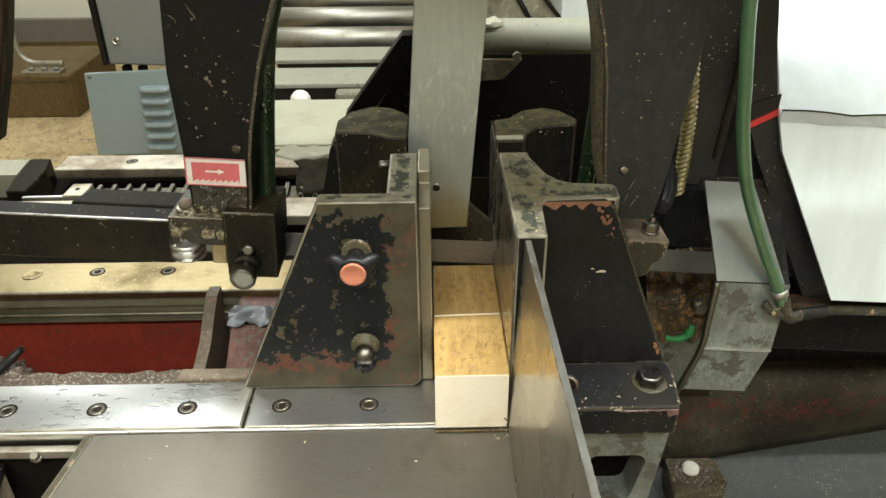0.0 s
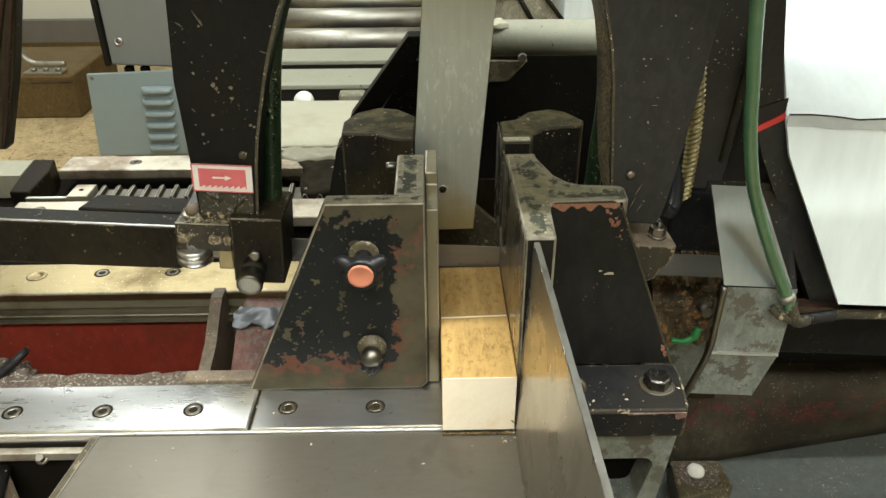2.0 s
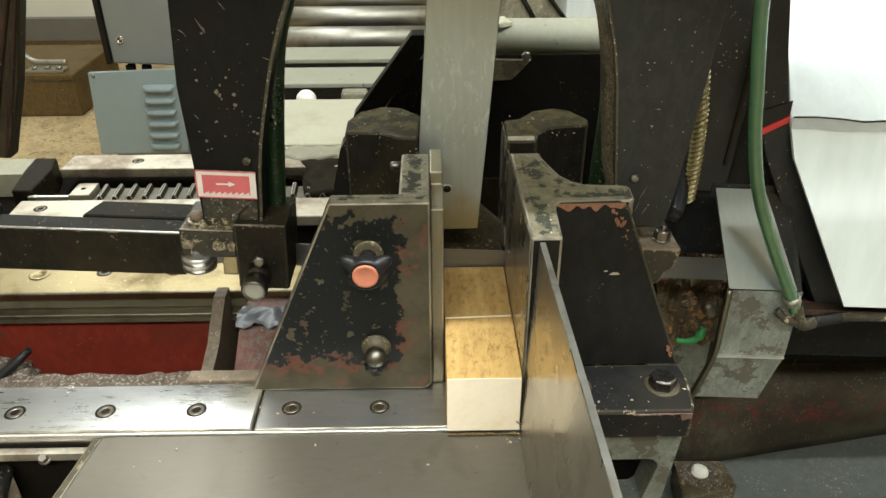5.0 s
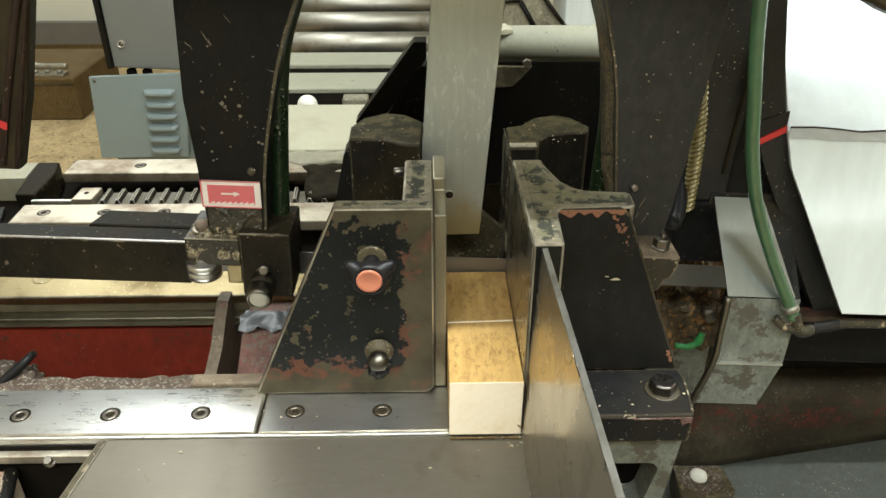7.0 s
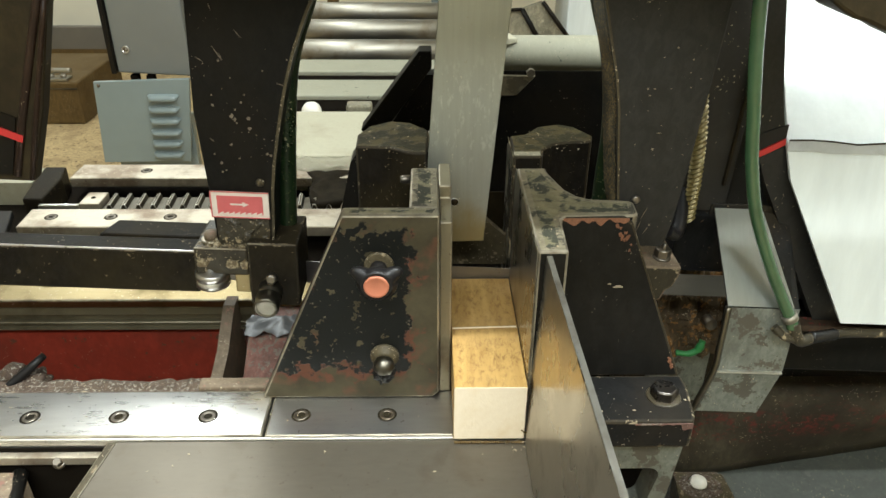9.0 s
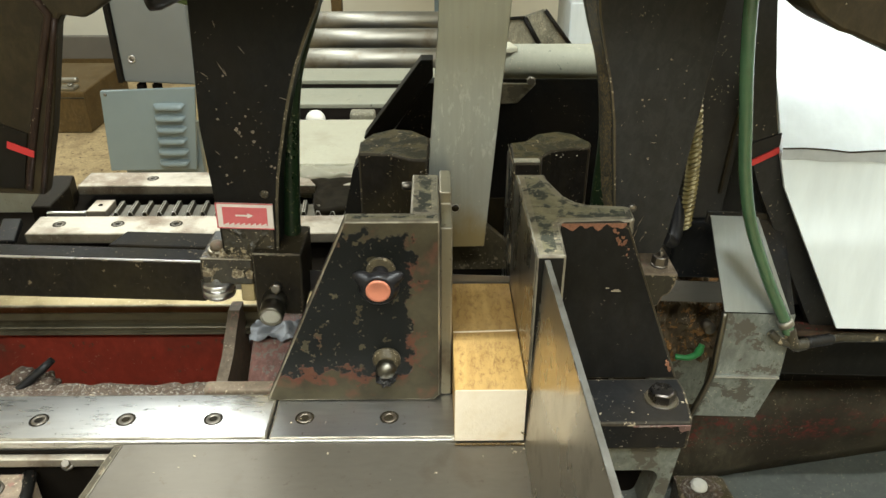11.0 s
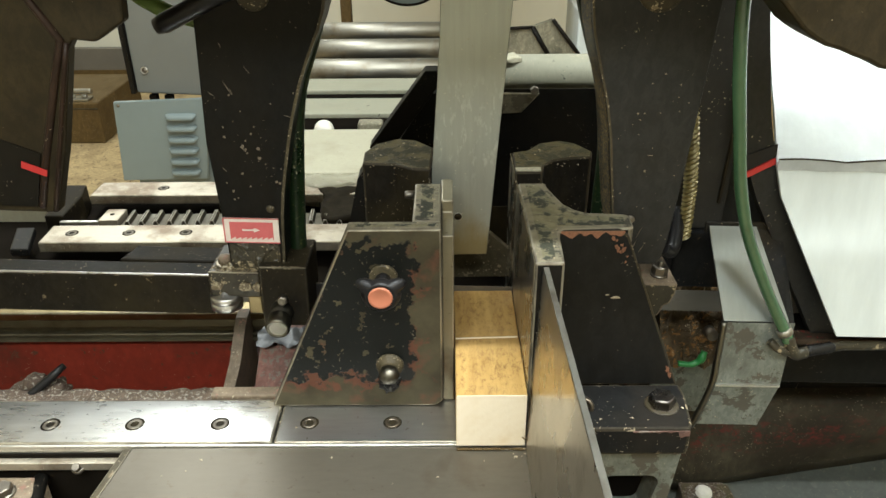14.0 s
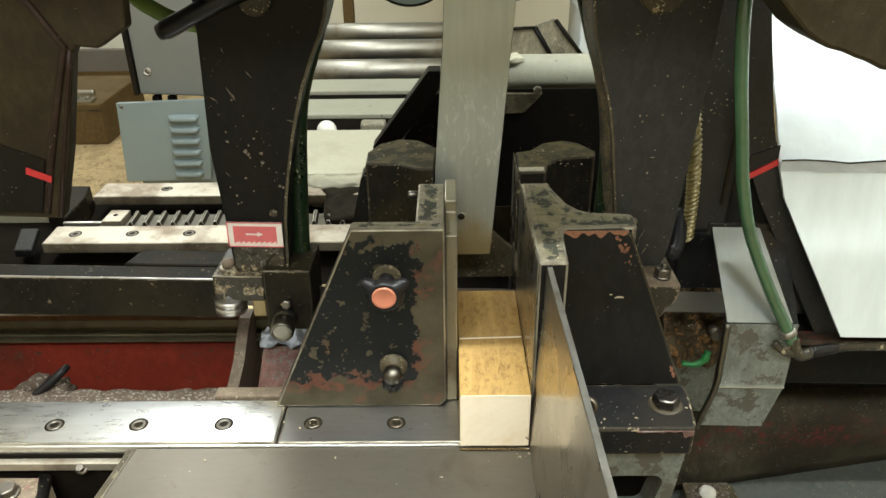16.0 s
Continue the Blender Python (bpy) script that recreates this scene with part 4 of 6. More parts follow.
bmesh.ops.dissolve_degenerate(bm, edges=bm.edges[:], dist=1e-5)
part("casting", bm, M_GREYGREEN, sup)
# Added black sheet, painted shade behind the window.
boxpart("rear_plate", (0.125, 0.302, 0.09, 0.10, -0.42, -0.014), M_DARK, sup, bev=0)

# thin steel fence along the timber
bm = B()
prism(bm, [(0.0115, -0.003), (-0.75, -0.003), (-0.75, 0.284), (0.0115, 0.2575)], "x", 0.0897, 0.0966)
for v in bm.verts:
    v.co.x += max(0.0, v.co.z) / 0.2575 * 0.0097
soften(bm, 0.0010)
fence = tagged(part("fence_plate", bm, M_PLATE), "tall scuffed steel fence plate beside the timber", "fence")
bm = B()
prism(bm, [(0.0105, 0.2577), (0.0105, 0.2582), (-0.75, 0.2847), (-0.75, 0.2842)], "x", 0.0998, 0.1057)
for v in bm.verts:
    v.co.x += (v.co.z - 0.2575) / 0.2575 * 0.0097
part("worn_top_edge", bm, M_FENCEEDGE, fence, "bright worn top edge")

# flat stop bar behind the jaws
stop = group_thing("stop_bar", "dull grey flat steel bar hanging over the cut", "flat bar")
bm = B()
prism(bm, [(-0.034, 0.137), (0.050, 0.139), (0.0735, 0.462), (0.083, 0.60), (-0.014, 0.60), (-0.018, 0.462), (-0.031, 0.272)], "y", 0.262, 0.268)
soften(bm, 0.0008, 1)
part("bar", bm, M_STOP, stop, "dull grey steel flat with scratches")
bm = B()
turned(bm, [(0, 0.0055), (0.001, 0.0055), (0.001, 0.0)], (0.0065, 0.2623, 0.2025), (0, -1, 0), 20)
part("bolt_hole", bm, M_BROWN, stop)
bm = B()
turned(bm, [(0, 0.0064), (0.0008, 0.0061), (0.0008, 0.0052)], (0.0065, 0.2622, 0.2025), (0, -1, 0), 20)
part("hole_rim", bm, M_BRIGHT_EDGE, stop)

# throat below the blade
throat = group_thing("blade_throat", "dark oily throat plates below the blade", "throat plate")
boxpart("rear_plate", (-0.03, 0.12, 0.43, 0.4315, -0.3, 0.14), M_BROWN, throat, bev=0)
bm = B()
prism(bm, [(-0.01, 0.12), (0.03, 0.165), (0.10, 0.10), (0.10, 0.06), (-0.01, 0.06)], "y", 0.33, 0.345)
part("deflector", bm, M_GREASE, throat)
# Near-black sheet closing the throat as painted shade.
boxpart("bottom", (-0.03, 0.12, 0.25, 0.44, -0.02, 0.02), M_DARK, throat)

# ---- right base frame ----
beam = group_thing("base_beam", "rusty dark red base beam sprinkled with chips", "beam")
bm = B()
rings = []
for k in range(27):
    bx = 0.30 + k * 0.05
    lean = max(-0.04, min(0.06, (bx - 0.68) * 0.18))
    sect = [(0.56, -0.274), (0.430, -0.272), (0.416, -0.277), (0.406, -0.288), (0.398, -0.312), (0.392 + lean * 0.25, -0.345), (0.391 + lean * 0.6, -0.385), (0.395 + lean, -0.425), (0.400 + lean, -0.4552), (0.56, -0.4552)]
    rings.append([bm.verts.new((bx, y + 0.0012 * noise.noise(Vector((bx * 9, y * 30, z * 30))), z)) for y, z in sect])
for p, q in zip(rings, rings[1:]):
    for k in range(10):
        bm.faces.new((p[k], p[(k + 1) % 10], q[(k + 1) % 10], q[k])).smooth = 1 <= k <= 7
bm.faces.new(rings[0][::-1])
bm.faces.new(rings[-1])
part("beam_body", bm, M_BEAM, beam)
# Added backing sheet, its black stands for the unlit space behind the beam.
boxpart("gap_backing_sheet", (0.53, 1.6, 0.451, 0.46, -0.2735, 0.05), M_BLACK, beam, "black backing sheet for the unlit gap behind the beam", 0)
boxpart("pan", (0.30, 1.8, -0.9, 0.56, -0.47, -0.4555), M_PAN, beam, "dark grey chip pan")
for lx in (0.36, 1.68):
    for ly in (-0.82, 0.30):
        boxpart("leg", (lx, lx + 0.07, ly, ly + 0.07, FLOOR_Z, -0.4705), M_OXIDE, beam, bev=0.003)
foot = group_thing("machine_foot", "dirty steel foot block with a white-capped bolt", "foot")
bm = B()
prism(bm, [(0.435, 0.328), (0.528, 0.322), (0.532, 0.262), (0.424, 0.232)], "z", -0.4551, -0.40)
soften(bm, 0.004)
part("block", bm, M_GREASE, foot)
bm = B()
turned(bm, [(0, 0.016), (0.004, 0.016), (0.004, 0.0145), (0.008, 0.0145), (0.0105, 0.0115), (0.0112, 0)], (0.473, 0.297, -0.40), (0, 0, 1), 22)
part("bolt_cap", bm, M_WHITE, foot, "pale rounded bolt cap")
bm = B()
bmesh.ops.create_grid(bm, x_segments=36, y_segments=36, size=0.5)
for v in bm.verts:
    r, a = math.hypot(v.co.x, v.co.y) * 2, math.atan2(v.co.y, v.co.x)
    p = Vector((0.476 + v.co.x * 0.085, 0.290 + v.co.y * 0.070, 0.0))
    p.z = -0.4003 + max(0.0, 0.9 - abs(r - 0.62) * 2.6) * (0.004 + 0.008 * noise.noise(p * 110) + 0.006 * noise.noise(p * 320))
    v.co = p
part("swarf", bm, M_GRIME, foot, "swarf heaped round the bolt")
gear = group_thing("rusty_gearbox", "rust-caked gear housing with oily cuttings", "housing")
bm = B()
bmesh.ops.create_grid(bm, x_segments=20, y_segments=20, size=0.5)
for v in bm.verts:
    x, y = v.co.x, v.co.y
    v.co = Vector((0.412 + x * 0.12, 0.335 + 0.02 * noise.noise(Vector((x * 5, y * 5, 0))) + 0.010 * noise.noise(Vector((x * 16, y * 16, 2))) + y * 0.05, -0.035 + y * 0.15))
part("caked_face", bm, M_RUST, gear)
boxpart("body", (0.33, 0.52, 0.385, 0.45, -0.30, 0.04), M_BROWN, gear)
boxpart("lower_panel", (0.36, 0.463, 0.345, 0.36, -0.24, -0.112), M_GREYGREEN, gear, "grey-green lower panel")
bm = B()
turned(bm, [(0, 0.010), (0.02, 0.010), (0.02, 0.008), (0.022, 0.0)], (0.434, 0.325, -0.046), (0.1, -1, 0.1), 18)
part("plug", bm, M_BOLT, gear)
bm = B()
sweep(bm, smooth_path([(0.385, 0.305, -0.100), (0.405, 0.300, -0.099), (0.420, 0.300, -0.090), (0.427, 0.305, -0.075)]), [0.0048] * 8 + [0.0055] * 8 + [0.007] * 5 + [0.0055] * 4)
tagged(part("green_tube", bm, M_GREENPLASTIC), "short bright green plastic tube end", "tube")

# ---- things behind the vise ----
pipe = group_thing("cream_pipe", "chipped cream-painted horizontal pipe behind the vise", "pipe")
bm = B()
turned(bm, [(0, 0.037), (0.5, 0.037)], (0.03, 0.78, 0.278), (1, 0.0, 0), 28)
part("tube", bm, M_PIPE, pipe)
bm = B()
prism(bm, [(0.06, 0.262), (0.173, 0.260), (0.138, 0.222), (0.06, 0.218)], "y", 0.690, 0.6995)
soften(bm, 0.002)
part("bracket", bm, M_WAYSIDE, pipe, "cream bracket under the pipe")
bm = B()
hex_bolt_mesh(bm, (0.162, 0.690, 0.268), (0, -1, 0), 0.015, 0.009)
part("bolt", bm, M_BOLT, pipe)
ram = group_thing("vise_ram_guard", "black sheet guard round the rear vise ram", "guard")
boxpart("rear_panel", (-0.03, 0.50, 0.70, 0.7025, -0.2, 0.267), M_BLACK, ram, bev=0)
bm = B()
prism(bm, [(-0.155, 0.185), (-0.047, 0.330), (-0.025, 0.330), (-0.025, 0.300), (-0.125, 0.165)], "y", 0.60, 0.64)
soften(bm, 0.002)
part("slanted_arm", bm, M_BLACK, ram, "black slanted arm")
bm = B()
prism(bm, [(-0.10, 0.19), (-0.038, 0.282), (0.03, 0.282), (0.03, 0.05), (-0.10, 0.05)], "y", 0.622, 0.66)
part("side_sheet", bm, M_BLACK, ram)
bm = B()
prism(bm, [(-0.109, 0.196), (-0.043, 0.294), (-0.035, 0.294), (-0.101, 0.196)], "y", 0.612, 0.621)
part("edge_line", bm, M_WEB, ram, "brown rubbed sheet edge")

outfeed = group_thing("outfeed_table", "cream-painted outfeed bed with steel rollers", "roller table")
boxpart("front_plate", (-0.50, 0.10, 0.93, 1.25, -0.03, 0.0), M_CREAM, outfeed, "cream-painted plate", 0.004)
boxpart("front_lip", (-0.50, 0.10, 0.915, 0.9295, -0.09, -0.004), M_CREAM, outfeed, bev=0.003)
for y0, y1 in ((1.385, 1.545), (1.63, 1.775)):
    boxpart("cross_slat", (-0.62, 0.10, y0, y1, -0.014, 0.0), M_PIPE, outfeed, "worn cream-painted cross slat", 0.003)
# Near-black sheet, painting the shade of the gaps between slats.
boxpart("under_pan", (-0.60, 0.12, 0.95, 2.8, -0.25, -0.2), M_DARK, outfeed, bev=0)
for y in (2.03, 2.36, 2.70):
    bm = B()
    turned(bm, [(0, 0.012), (0.01, 0.012), (0.01, 0.040), (0.80, 0.040), (0.80, 0.012), (0.81, 0.012)], (-0.72, y, -0.036), (1, 0, 0), 24)
    part("roller", bm, M_GALV, outfeed, "dull steel conveyor roller")
for x in (-0.70, 0.09):
    boxpart("side_rail", (x, x + 0.03, 1.85, 2.8, -0.12, -0.03), M_BLACK_DIRTY, outfeed, bev=0.003)
    for y in (1.95, 2.7):
        boxpart("leg", (x, x + 0.05, y, y + 0.06, FLOOR_Z, -0.12), M_BLACK_DIRTY, outfeed, bev=0.002)
lever = group_thing("release_lever", "release lever with a round white knob beside the outfeed plate", "lever")
bm = B()
bmesh.ops.create_uvsphere(bm, u_segments=24, v_segments=14, radius=0.028, matrix=Matrix.Translation((-0.359, 1.31, -0.022)))
for f in bm.faces:
    f.smooth = True
part("knob", bm, M_WHITE, lever, "round white knob")
bm = B()
sweep(bm, [(-0.357, 1.31, -0.20), (-0.357, 1.31, -0.05)], 0.012)
part("rod", bm, M_BOLT, lever)
bm = B()
box(bm, -0.26, -0.19, 1.285, 1.33, -0.20, 0.004)
soften(bm, 0.006)
tagged(part("catch_block", bm, M_OLIVE), "small worn metal catch behind the plate", "catch")
def crumple(name, outline, z0, z1, amount, grain, mat, top, label, cat):
    """A flat uneven slab: an outline in plan, cut fine and pushed about."""
    bm = B()
    prism(bm, outline, "z", z0, z1)
    bmesh.ops.triangulate(bm, faces=bm.faces[:])
    bmesh.ops.subdivide_edges(bm, edges=bm.edges[:], cuts=3, use_grid_fill=True)
    for v in bm.verts:
        push = noise.noise(v.co * grain)
        v.co += Vector((amount * 0.5, amount * 0.4, amount if v.co.z > z0 + 0.001 else 0.0)) * push
    for f in bm.faces:
        f.smooth = True
    return tagged(part(name, bm, mat, top=top), label, cat)


crumple("folded_rag", [(-0.350, 0.860), (-0.312, 0.842), (-0.262, 0.838), (-0.225, 0.856), (-0.205, 0.86), (-0.21, 0.915), (-0.26, 0.912), (-0.30, 0.905), (-0.34, 0.910)], -0.05, 0.003, 0.008, 30, M_CREAM, None, "pale folded cloth on the bed edge", "rag")
crumple("black_casting", [(-0.276, 0.682), (-0.250, 0.676), (-0.19, 0.680), (-0.19, 0.835), (-0.231, 0.848), (-0.262, 0.832), (-0.303, 0.834), (-0.297, 0.815), (-0.281, 0.792), (-0.286, 0.74)], -0.05, 0.001, 0.012, 26, M_CASTBROWN, None, "black-brown hooked greasy casting beside the rack", "casting")

crumple("paper_scrap", [(0.085, 0.750), (0.098, 0.738), (0.122, 0.742), (0.142, 0.757), (0.126, 0.776), (0.104, 0.788), (0.088, 0.776)], 0.306, 0.3165, 0.007, 60, M_CREAM, None, "pale crumpled scrap lying on the pipe", "scrap")

# louvred panel, cabinet, chest
panel = group_thing("louvred_panel", "blue-grey sheet panel with pressed louvres", "panel")
bm = B()
prism(bm, [(-1.486, -0.29), (-1.07, -0.275), (-1.12, -0.66), (-1.515, -0.665)], "y", 2.48, 2.50)
soften(bm, 0.003)
part("sheet", bm, M_LOUVRE, panel)
for i in range(6):
    xc, zt = -1.1945 - i * 0.0035, -0.343 - i * 0.053
    bm = B()
    rows = []
    for j in range(7):
        turn = j / 6 * math.pi * 0.62
        row = []
        for k in range(15):
            u = -1 + k / 7
            full = max(0.0, 1 - abs(u) ** 7) ** 0.5
            row.append(bm.verts.new((xc + u * 0.070, 2.4797 - 0.030 * full * math.sin(turn), zt - 0.026 * full * (1 - math.cos(turn)) / 1.37 - 0.006 * (1 - full))))
        rows.append(row)
    for p, q in zip(rows, rows[1:]):
        for k in range(14):
            bm.faces.new((p[k], p[k + 1], q[k + 1], q[k])).smooth = True
    bmesh.ops.remove_doubles(bm, verts=bm.verts, dist=1e-5)
    part("louvre", bm, M_LOUVRE, panel)
bm = B()
turned(bm, [(0, 0.008), (0.004, 0.006), (0.004, 0)], (-1.465, 2.479, -0.305), (0, -1, 0), 12)
part("screw", bm, M_BOLT, panel)
boxpart("stand", (-1.46, -1.10, 2.52, 2.56, FLOOR_Z, -0.45), M_LOUVRE, panel, bev=0)

cabinet = group_thing("electrical_cabinet", "grey steel electrical cabinet on the floor", "cabinet")
bm = B()
prism(bm, [(-1.402, -0.272), (-1.08, -0.288), (-1.08, 1.3), (-1.37, 1.3), (-1.40, 0.05)], "y", 2.56, 2.9)
soften(bm, 0.008)
part("body", bm, M_CABINET, cabinet)
bm = B()
prism(bm, [(-1.424, -0.272), (-1.405, -0.272), (-1.403, 0.05), (-1.373, 1.3), (-1.395, 1.3), (-1.424, 0.05)], "y", 2.545, 2.9)
part("side_trim", bm, M_BLACK, cabinet)
bm = B()
turned(bm, [(0, 0.0165), (0.005, 0.0165), (0.006, 0.0155), (0.006, 0.0115), (0.001, 0.011)], (-1.348, 2.558, -0.169), (0, -1, 0.1), 20)
lock = part("lock", bm, M_CHROME, cabinet, "round metal lock")
bm = B()
turned(bm, [(0, 0.0105), (0.004, 0.0105), (0.004, 0)], (-1.348, 2.558, -0.169), (0, -1, 0.1), 20)
box(bm, -1.350, -1.346, 2.551, 2.5545, -0.177, -0.161)
part("lock_core", bm, M_BOLT, lock)
for x in (-1.36, -1.29):
    boxpart("foot_stud", (x, x + 0.03, 2.58, 2.62, FLOOR_Z, -0.29), M_DARK, cabinet, bev=0)

chest = group_thing("brown_chest", "dark brown chest on the workshop floor", "chest")
bm = B()
box(bm, -3.4, -2.05, 3.50, 4.15, FLOOR_Z, -0.600)
soften(bm, 0.01)
part("body", bm, M_CHEST, chest)
boxpart("lid_line", (-3.4, -2.05, 3.494, 3.499, -0.640, -0.632), M_GREASE, chest, bev=0)
boxpart("hasp_plate", (-2.33, -2.11, 3.52, 3.60, -0.60, -0.585), M_GALV, chest, "bright hasp plate", 0.003)
for x in (-2.28, -2.21, -2.14):
    bm = B()
    hex_bolt_mesh(bm, (x, 3.56, -0.585), (0, -0.4, 1), 0.03, 0.02)
    part("hasp_bolt", bm, M_GALV, chest)
bm = B()
sweep(bm, smooth_path([(-2.33, 3.57, 0.25), (-2.336, 3.57, -0.2), (-2.341, 3.57, -0.37), (-2.334, 3.57, -0.478), (-2.310, 3.57, -0.524), (-2.268, 3.57, -0.546), (-2.19, 3.57, -0.550), (-2.098, 3.57, -0.550)]), 0.016)
tagged(part("bent_conduit", bm, M_GALV), "bent shiny conduit running down to the chest", "conduit")
setting("wall_plinth", (-4.8, -1.0, 4.715, 4.78, -0.85, -0.7205), M_CHEST, "dark brown plinth below the wall panel", "plinth")
setting("wall_panel", (-4.8, -1.0, 4.72, 4.78, -0.72, -0.566), M_SKIRT, "grey wall base panel behind the chest", "panel")
rack_far = group_thing("far_trolley", "grey steel trolley near the far wall", "trolley")
bm = B()
prism(bm, [(0.20, -0.10), (0.424, -0.088), (0.519, -0.054), (0.66, -0.225), (0.66, -0.40), (0.20, -0.40)], "y", 3.02, 3.06)
part("tilted_tray", bm, M_OLIVE, rack_far)
bm = B()
sweep(bm, [(0.519, 3.0, -0.050), (0.665, 3.0, -0.23)], 0.010)
part("tray_edge", bm, M_BLACK, rack_far)
bm = B()
sweep(bm, [(0.42, 3.0, -0.085), (0.515, 3.0, -0.24)], 0.012)
part("tray_rib", bm, M_BLACK, rack_far)
bm = B()
sweep(bm, [(0.20, 3.0, -0.095), (0.42, 3.0, -0.085)], 0.008)
part("tray_lip", bm, M_BLACK, rack_far)
for x in (0.28, 0.60):
    boxpart("leg", (x, x + 0.04, 3.03, 3.07, FLOOR_Z, -0.40), M_OLIVE, rack_far, bev=0)
tagged(boxpart("white_bin", (0.66, 1.1, 3.1, 3.5, FLOOR_Z, -0.03), M_COVER, None, bev=0.01), "pale grey metal bin near the far wall", "bin")
drum = group_thing("grey_drum", "grey-green machine housing behind the rollers", "housing")
bm = B()
prism(bm, [(-0.44, 0.03), (0.35, 0.005), (0.50, 0.04), (0.54, 0.10), (0.54, 0.9), (-0.50, 0.9), (-0.50, 0.12)], "y", 3.2, 3.7)
soften(bm, 0.015, 2)
part("housing_body", bm, M_LOUVRE, drum)
bm = B()
turned(bm, [(0, 0.235), (0.008, 0.235), (0.008, 0.225), (0.002, 0.225), (0.002, 0.0)], (-0.20, 3.197, 0.22), (0, -1, 0), 48)
part("round_cover", bm, M_DARK, drum, "dark rim of a round cover")
bm = B()
turned(bm, [(0, 0.224), (0.006, 0.222), (0.006, 0.0)], (-0.20, 3.197, 0.22), (0, -1, 0), 48)
part("cover_disc", bm, M_LOUVRE, drum)
boxpart("pedestal", (-0.02, 0.20, 3.35, 3.5, FLOOR_Z, 0.06), M_LOUVRE, drum, bev=0)
tagged(boxpart("wood_post", (-0.60, -0.54, 3.6, 3.66, FLOOR_Z, CEIL_Z), M_CHEST, None, bev=0.004), "brown wooden post near the far wall", "post")

# loose wood chips and sawdust on the machine
chips = B()
SPOTS = [(-0.40, 0.085, -0.45, 0.0, -0.0035, 45), (-0.60, -0.02, 0.012, 0.075, 0.0005, 14), (0.13, 0.30, 0.0, 0.08, 0.0305, 14), (0.092, 0.13, 0.02, 0.24, 0.263, 14),
         (-0.05, -0.02, 0.085, 0.22, 0.2775, 16), (-0.12, -0.03, 0.30, 0.37, 0.2775, 14), (0.10, 0.20, 0.30, 0.40, 0.263, 18), (-0.70, -0.36, 0.325, 0.405, 0.0005, 60), (0.45, 0.95, 0.10, 0.36, -0.455, 40), (0.07, 0.09, -0.02, 0.0, -0.0035, 8)]
for x0, x1, y0, y1, z, count in SPOTS:
    for k in range(count):
        c = Vector((random.uniform(x0, x1), random.uniform(y0, y1), z + 0.0006))
        r = random.choice((0.0007, 0.0009, 0.0012, 0.0018))
        ang = random.uniform(0, 6.28)
        pts = [chips.verts.new(c + Vector((math.cos(ang + q) * r * e, math.sin(ang + q) * r * e, h))) for q, e, h in ((0, 1.6, 0.0), (1.7, 0.8, 0.0006), (3.1, 1.4, 0.0002), (4.6, 0.8, 0.0008))]
        top = chips.verts.new(c + Vector((0, 0, 0.0011)))
        for q in range(4):
            chips.faces.new((pts[q], pts[(q + 1) % 4], top))
tagged(part("wood_chips", chips, M_CHIP), "pale wood chips and sawdust lying on the machine", "wood chips", "", "stuff")

# ---- the swinging saw head: drawn level, in the room's metres, about its hinge ----
HINGE = Vector((0.951, 0.0, 0.103))
OFF = -HINGE
head = group_thing("swinging_bandsaw", "black bandsaw head with blade, guide arms and covers, swinging down", "bandsaw head")


def hpart(name, bm, mat, parent=None, label="", **kw):
    return part(name, bm, mat, parent or head, label, shift=OFF, **kw)


def hbox(name, dims, mat, parent=None, label="", bev=0.002, **kw):
    bm = B()
    box(bm, *dims)
    if bev:
        soften(bm, bev, 2, "edge" in kw)
    return hpart(name, bm, mat, parent, label, **kw)


M_RUSTSWARF = paint("greasy_brown_swarf", (0.095, 0.070, 0.038), 0.40, gloss=0.4, chip=(0.30, 0.25, 0.16), chip_at=0.53, dirt=(0.02, 0.015, 0.008), dirt_at=0.48, grain=150)
RNG = random.Random(11)
# blade with its teeth
bm = B()
pitch, x = 0.0042, -0.75
top_z, gullet, tip = 0.061, 0.0242, 0.0222
n = int(1.6 / pitch)
for i in range(n):
    xa = x + i * pitch
    for (xs, zs) in (((xa, xa + pitch * 0.75, xa + pitch), (gullet, gullet + 0.001, tip)),):
        for s in range(2):
            q = [(xs[s], zs[s]), (xs[s + 1], zs[s + 1]), (xs[s + 1], top_z), (xs[s], top_z)]
            for y in (0.2500, 0.2513):
                bm.faces.new([bm.verts.new((p[0], y, p[1])) for p in q])
        bm.faces.new([bm.verts.new(p) for p in ((xs[0], 0.25, top_z), (xs[2], 0.25, top_z), (xs[2], 0.2513, top_z), (xs[0], 0.2513, top_z))])
hpart("saw_blade", bm, M_BLADE, None, "oily steel band saw blade with fine teeth")

# left guide arm
bm = B()
edge = [(-0.2440, 0.104), (-0.2402, 0.196), (-0.2366, 0.232), (-0.2309, 0.267), (-0.2239, 0.305), (-0.2165, 0.340), (-0.2050, 0.382), (-0.1910, 0.420), (-0.1770, 0.4525), (-0.1700, 0.475), (-0.163, 0.52), (-0.15, 0.62)]
prism(bm, [(-0.3195, 0.104)] + edge + [(-0.33, 0.62), (-0.329, 0.45), (-0.333, 0.30), (-0.325, 0.2)], "y", 0.200, 0.215)
soften(bm, 0.002)
larm = hpart("left_guide_arm", bm, M_BLACK, None, "black painted guide arm with chipped specks")
bm = B()
prism(bm, edge + [(a - 0.012, z) for a, z in edge[::-1]], "y", 0.2152, 0.28)
hpart("side_flange", bm, M_BLACK_DIRTY, larm, "speckled dirty flange")
bm = B()
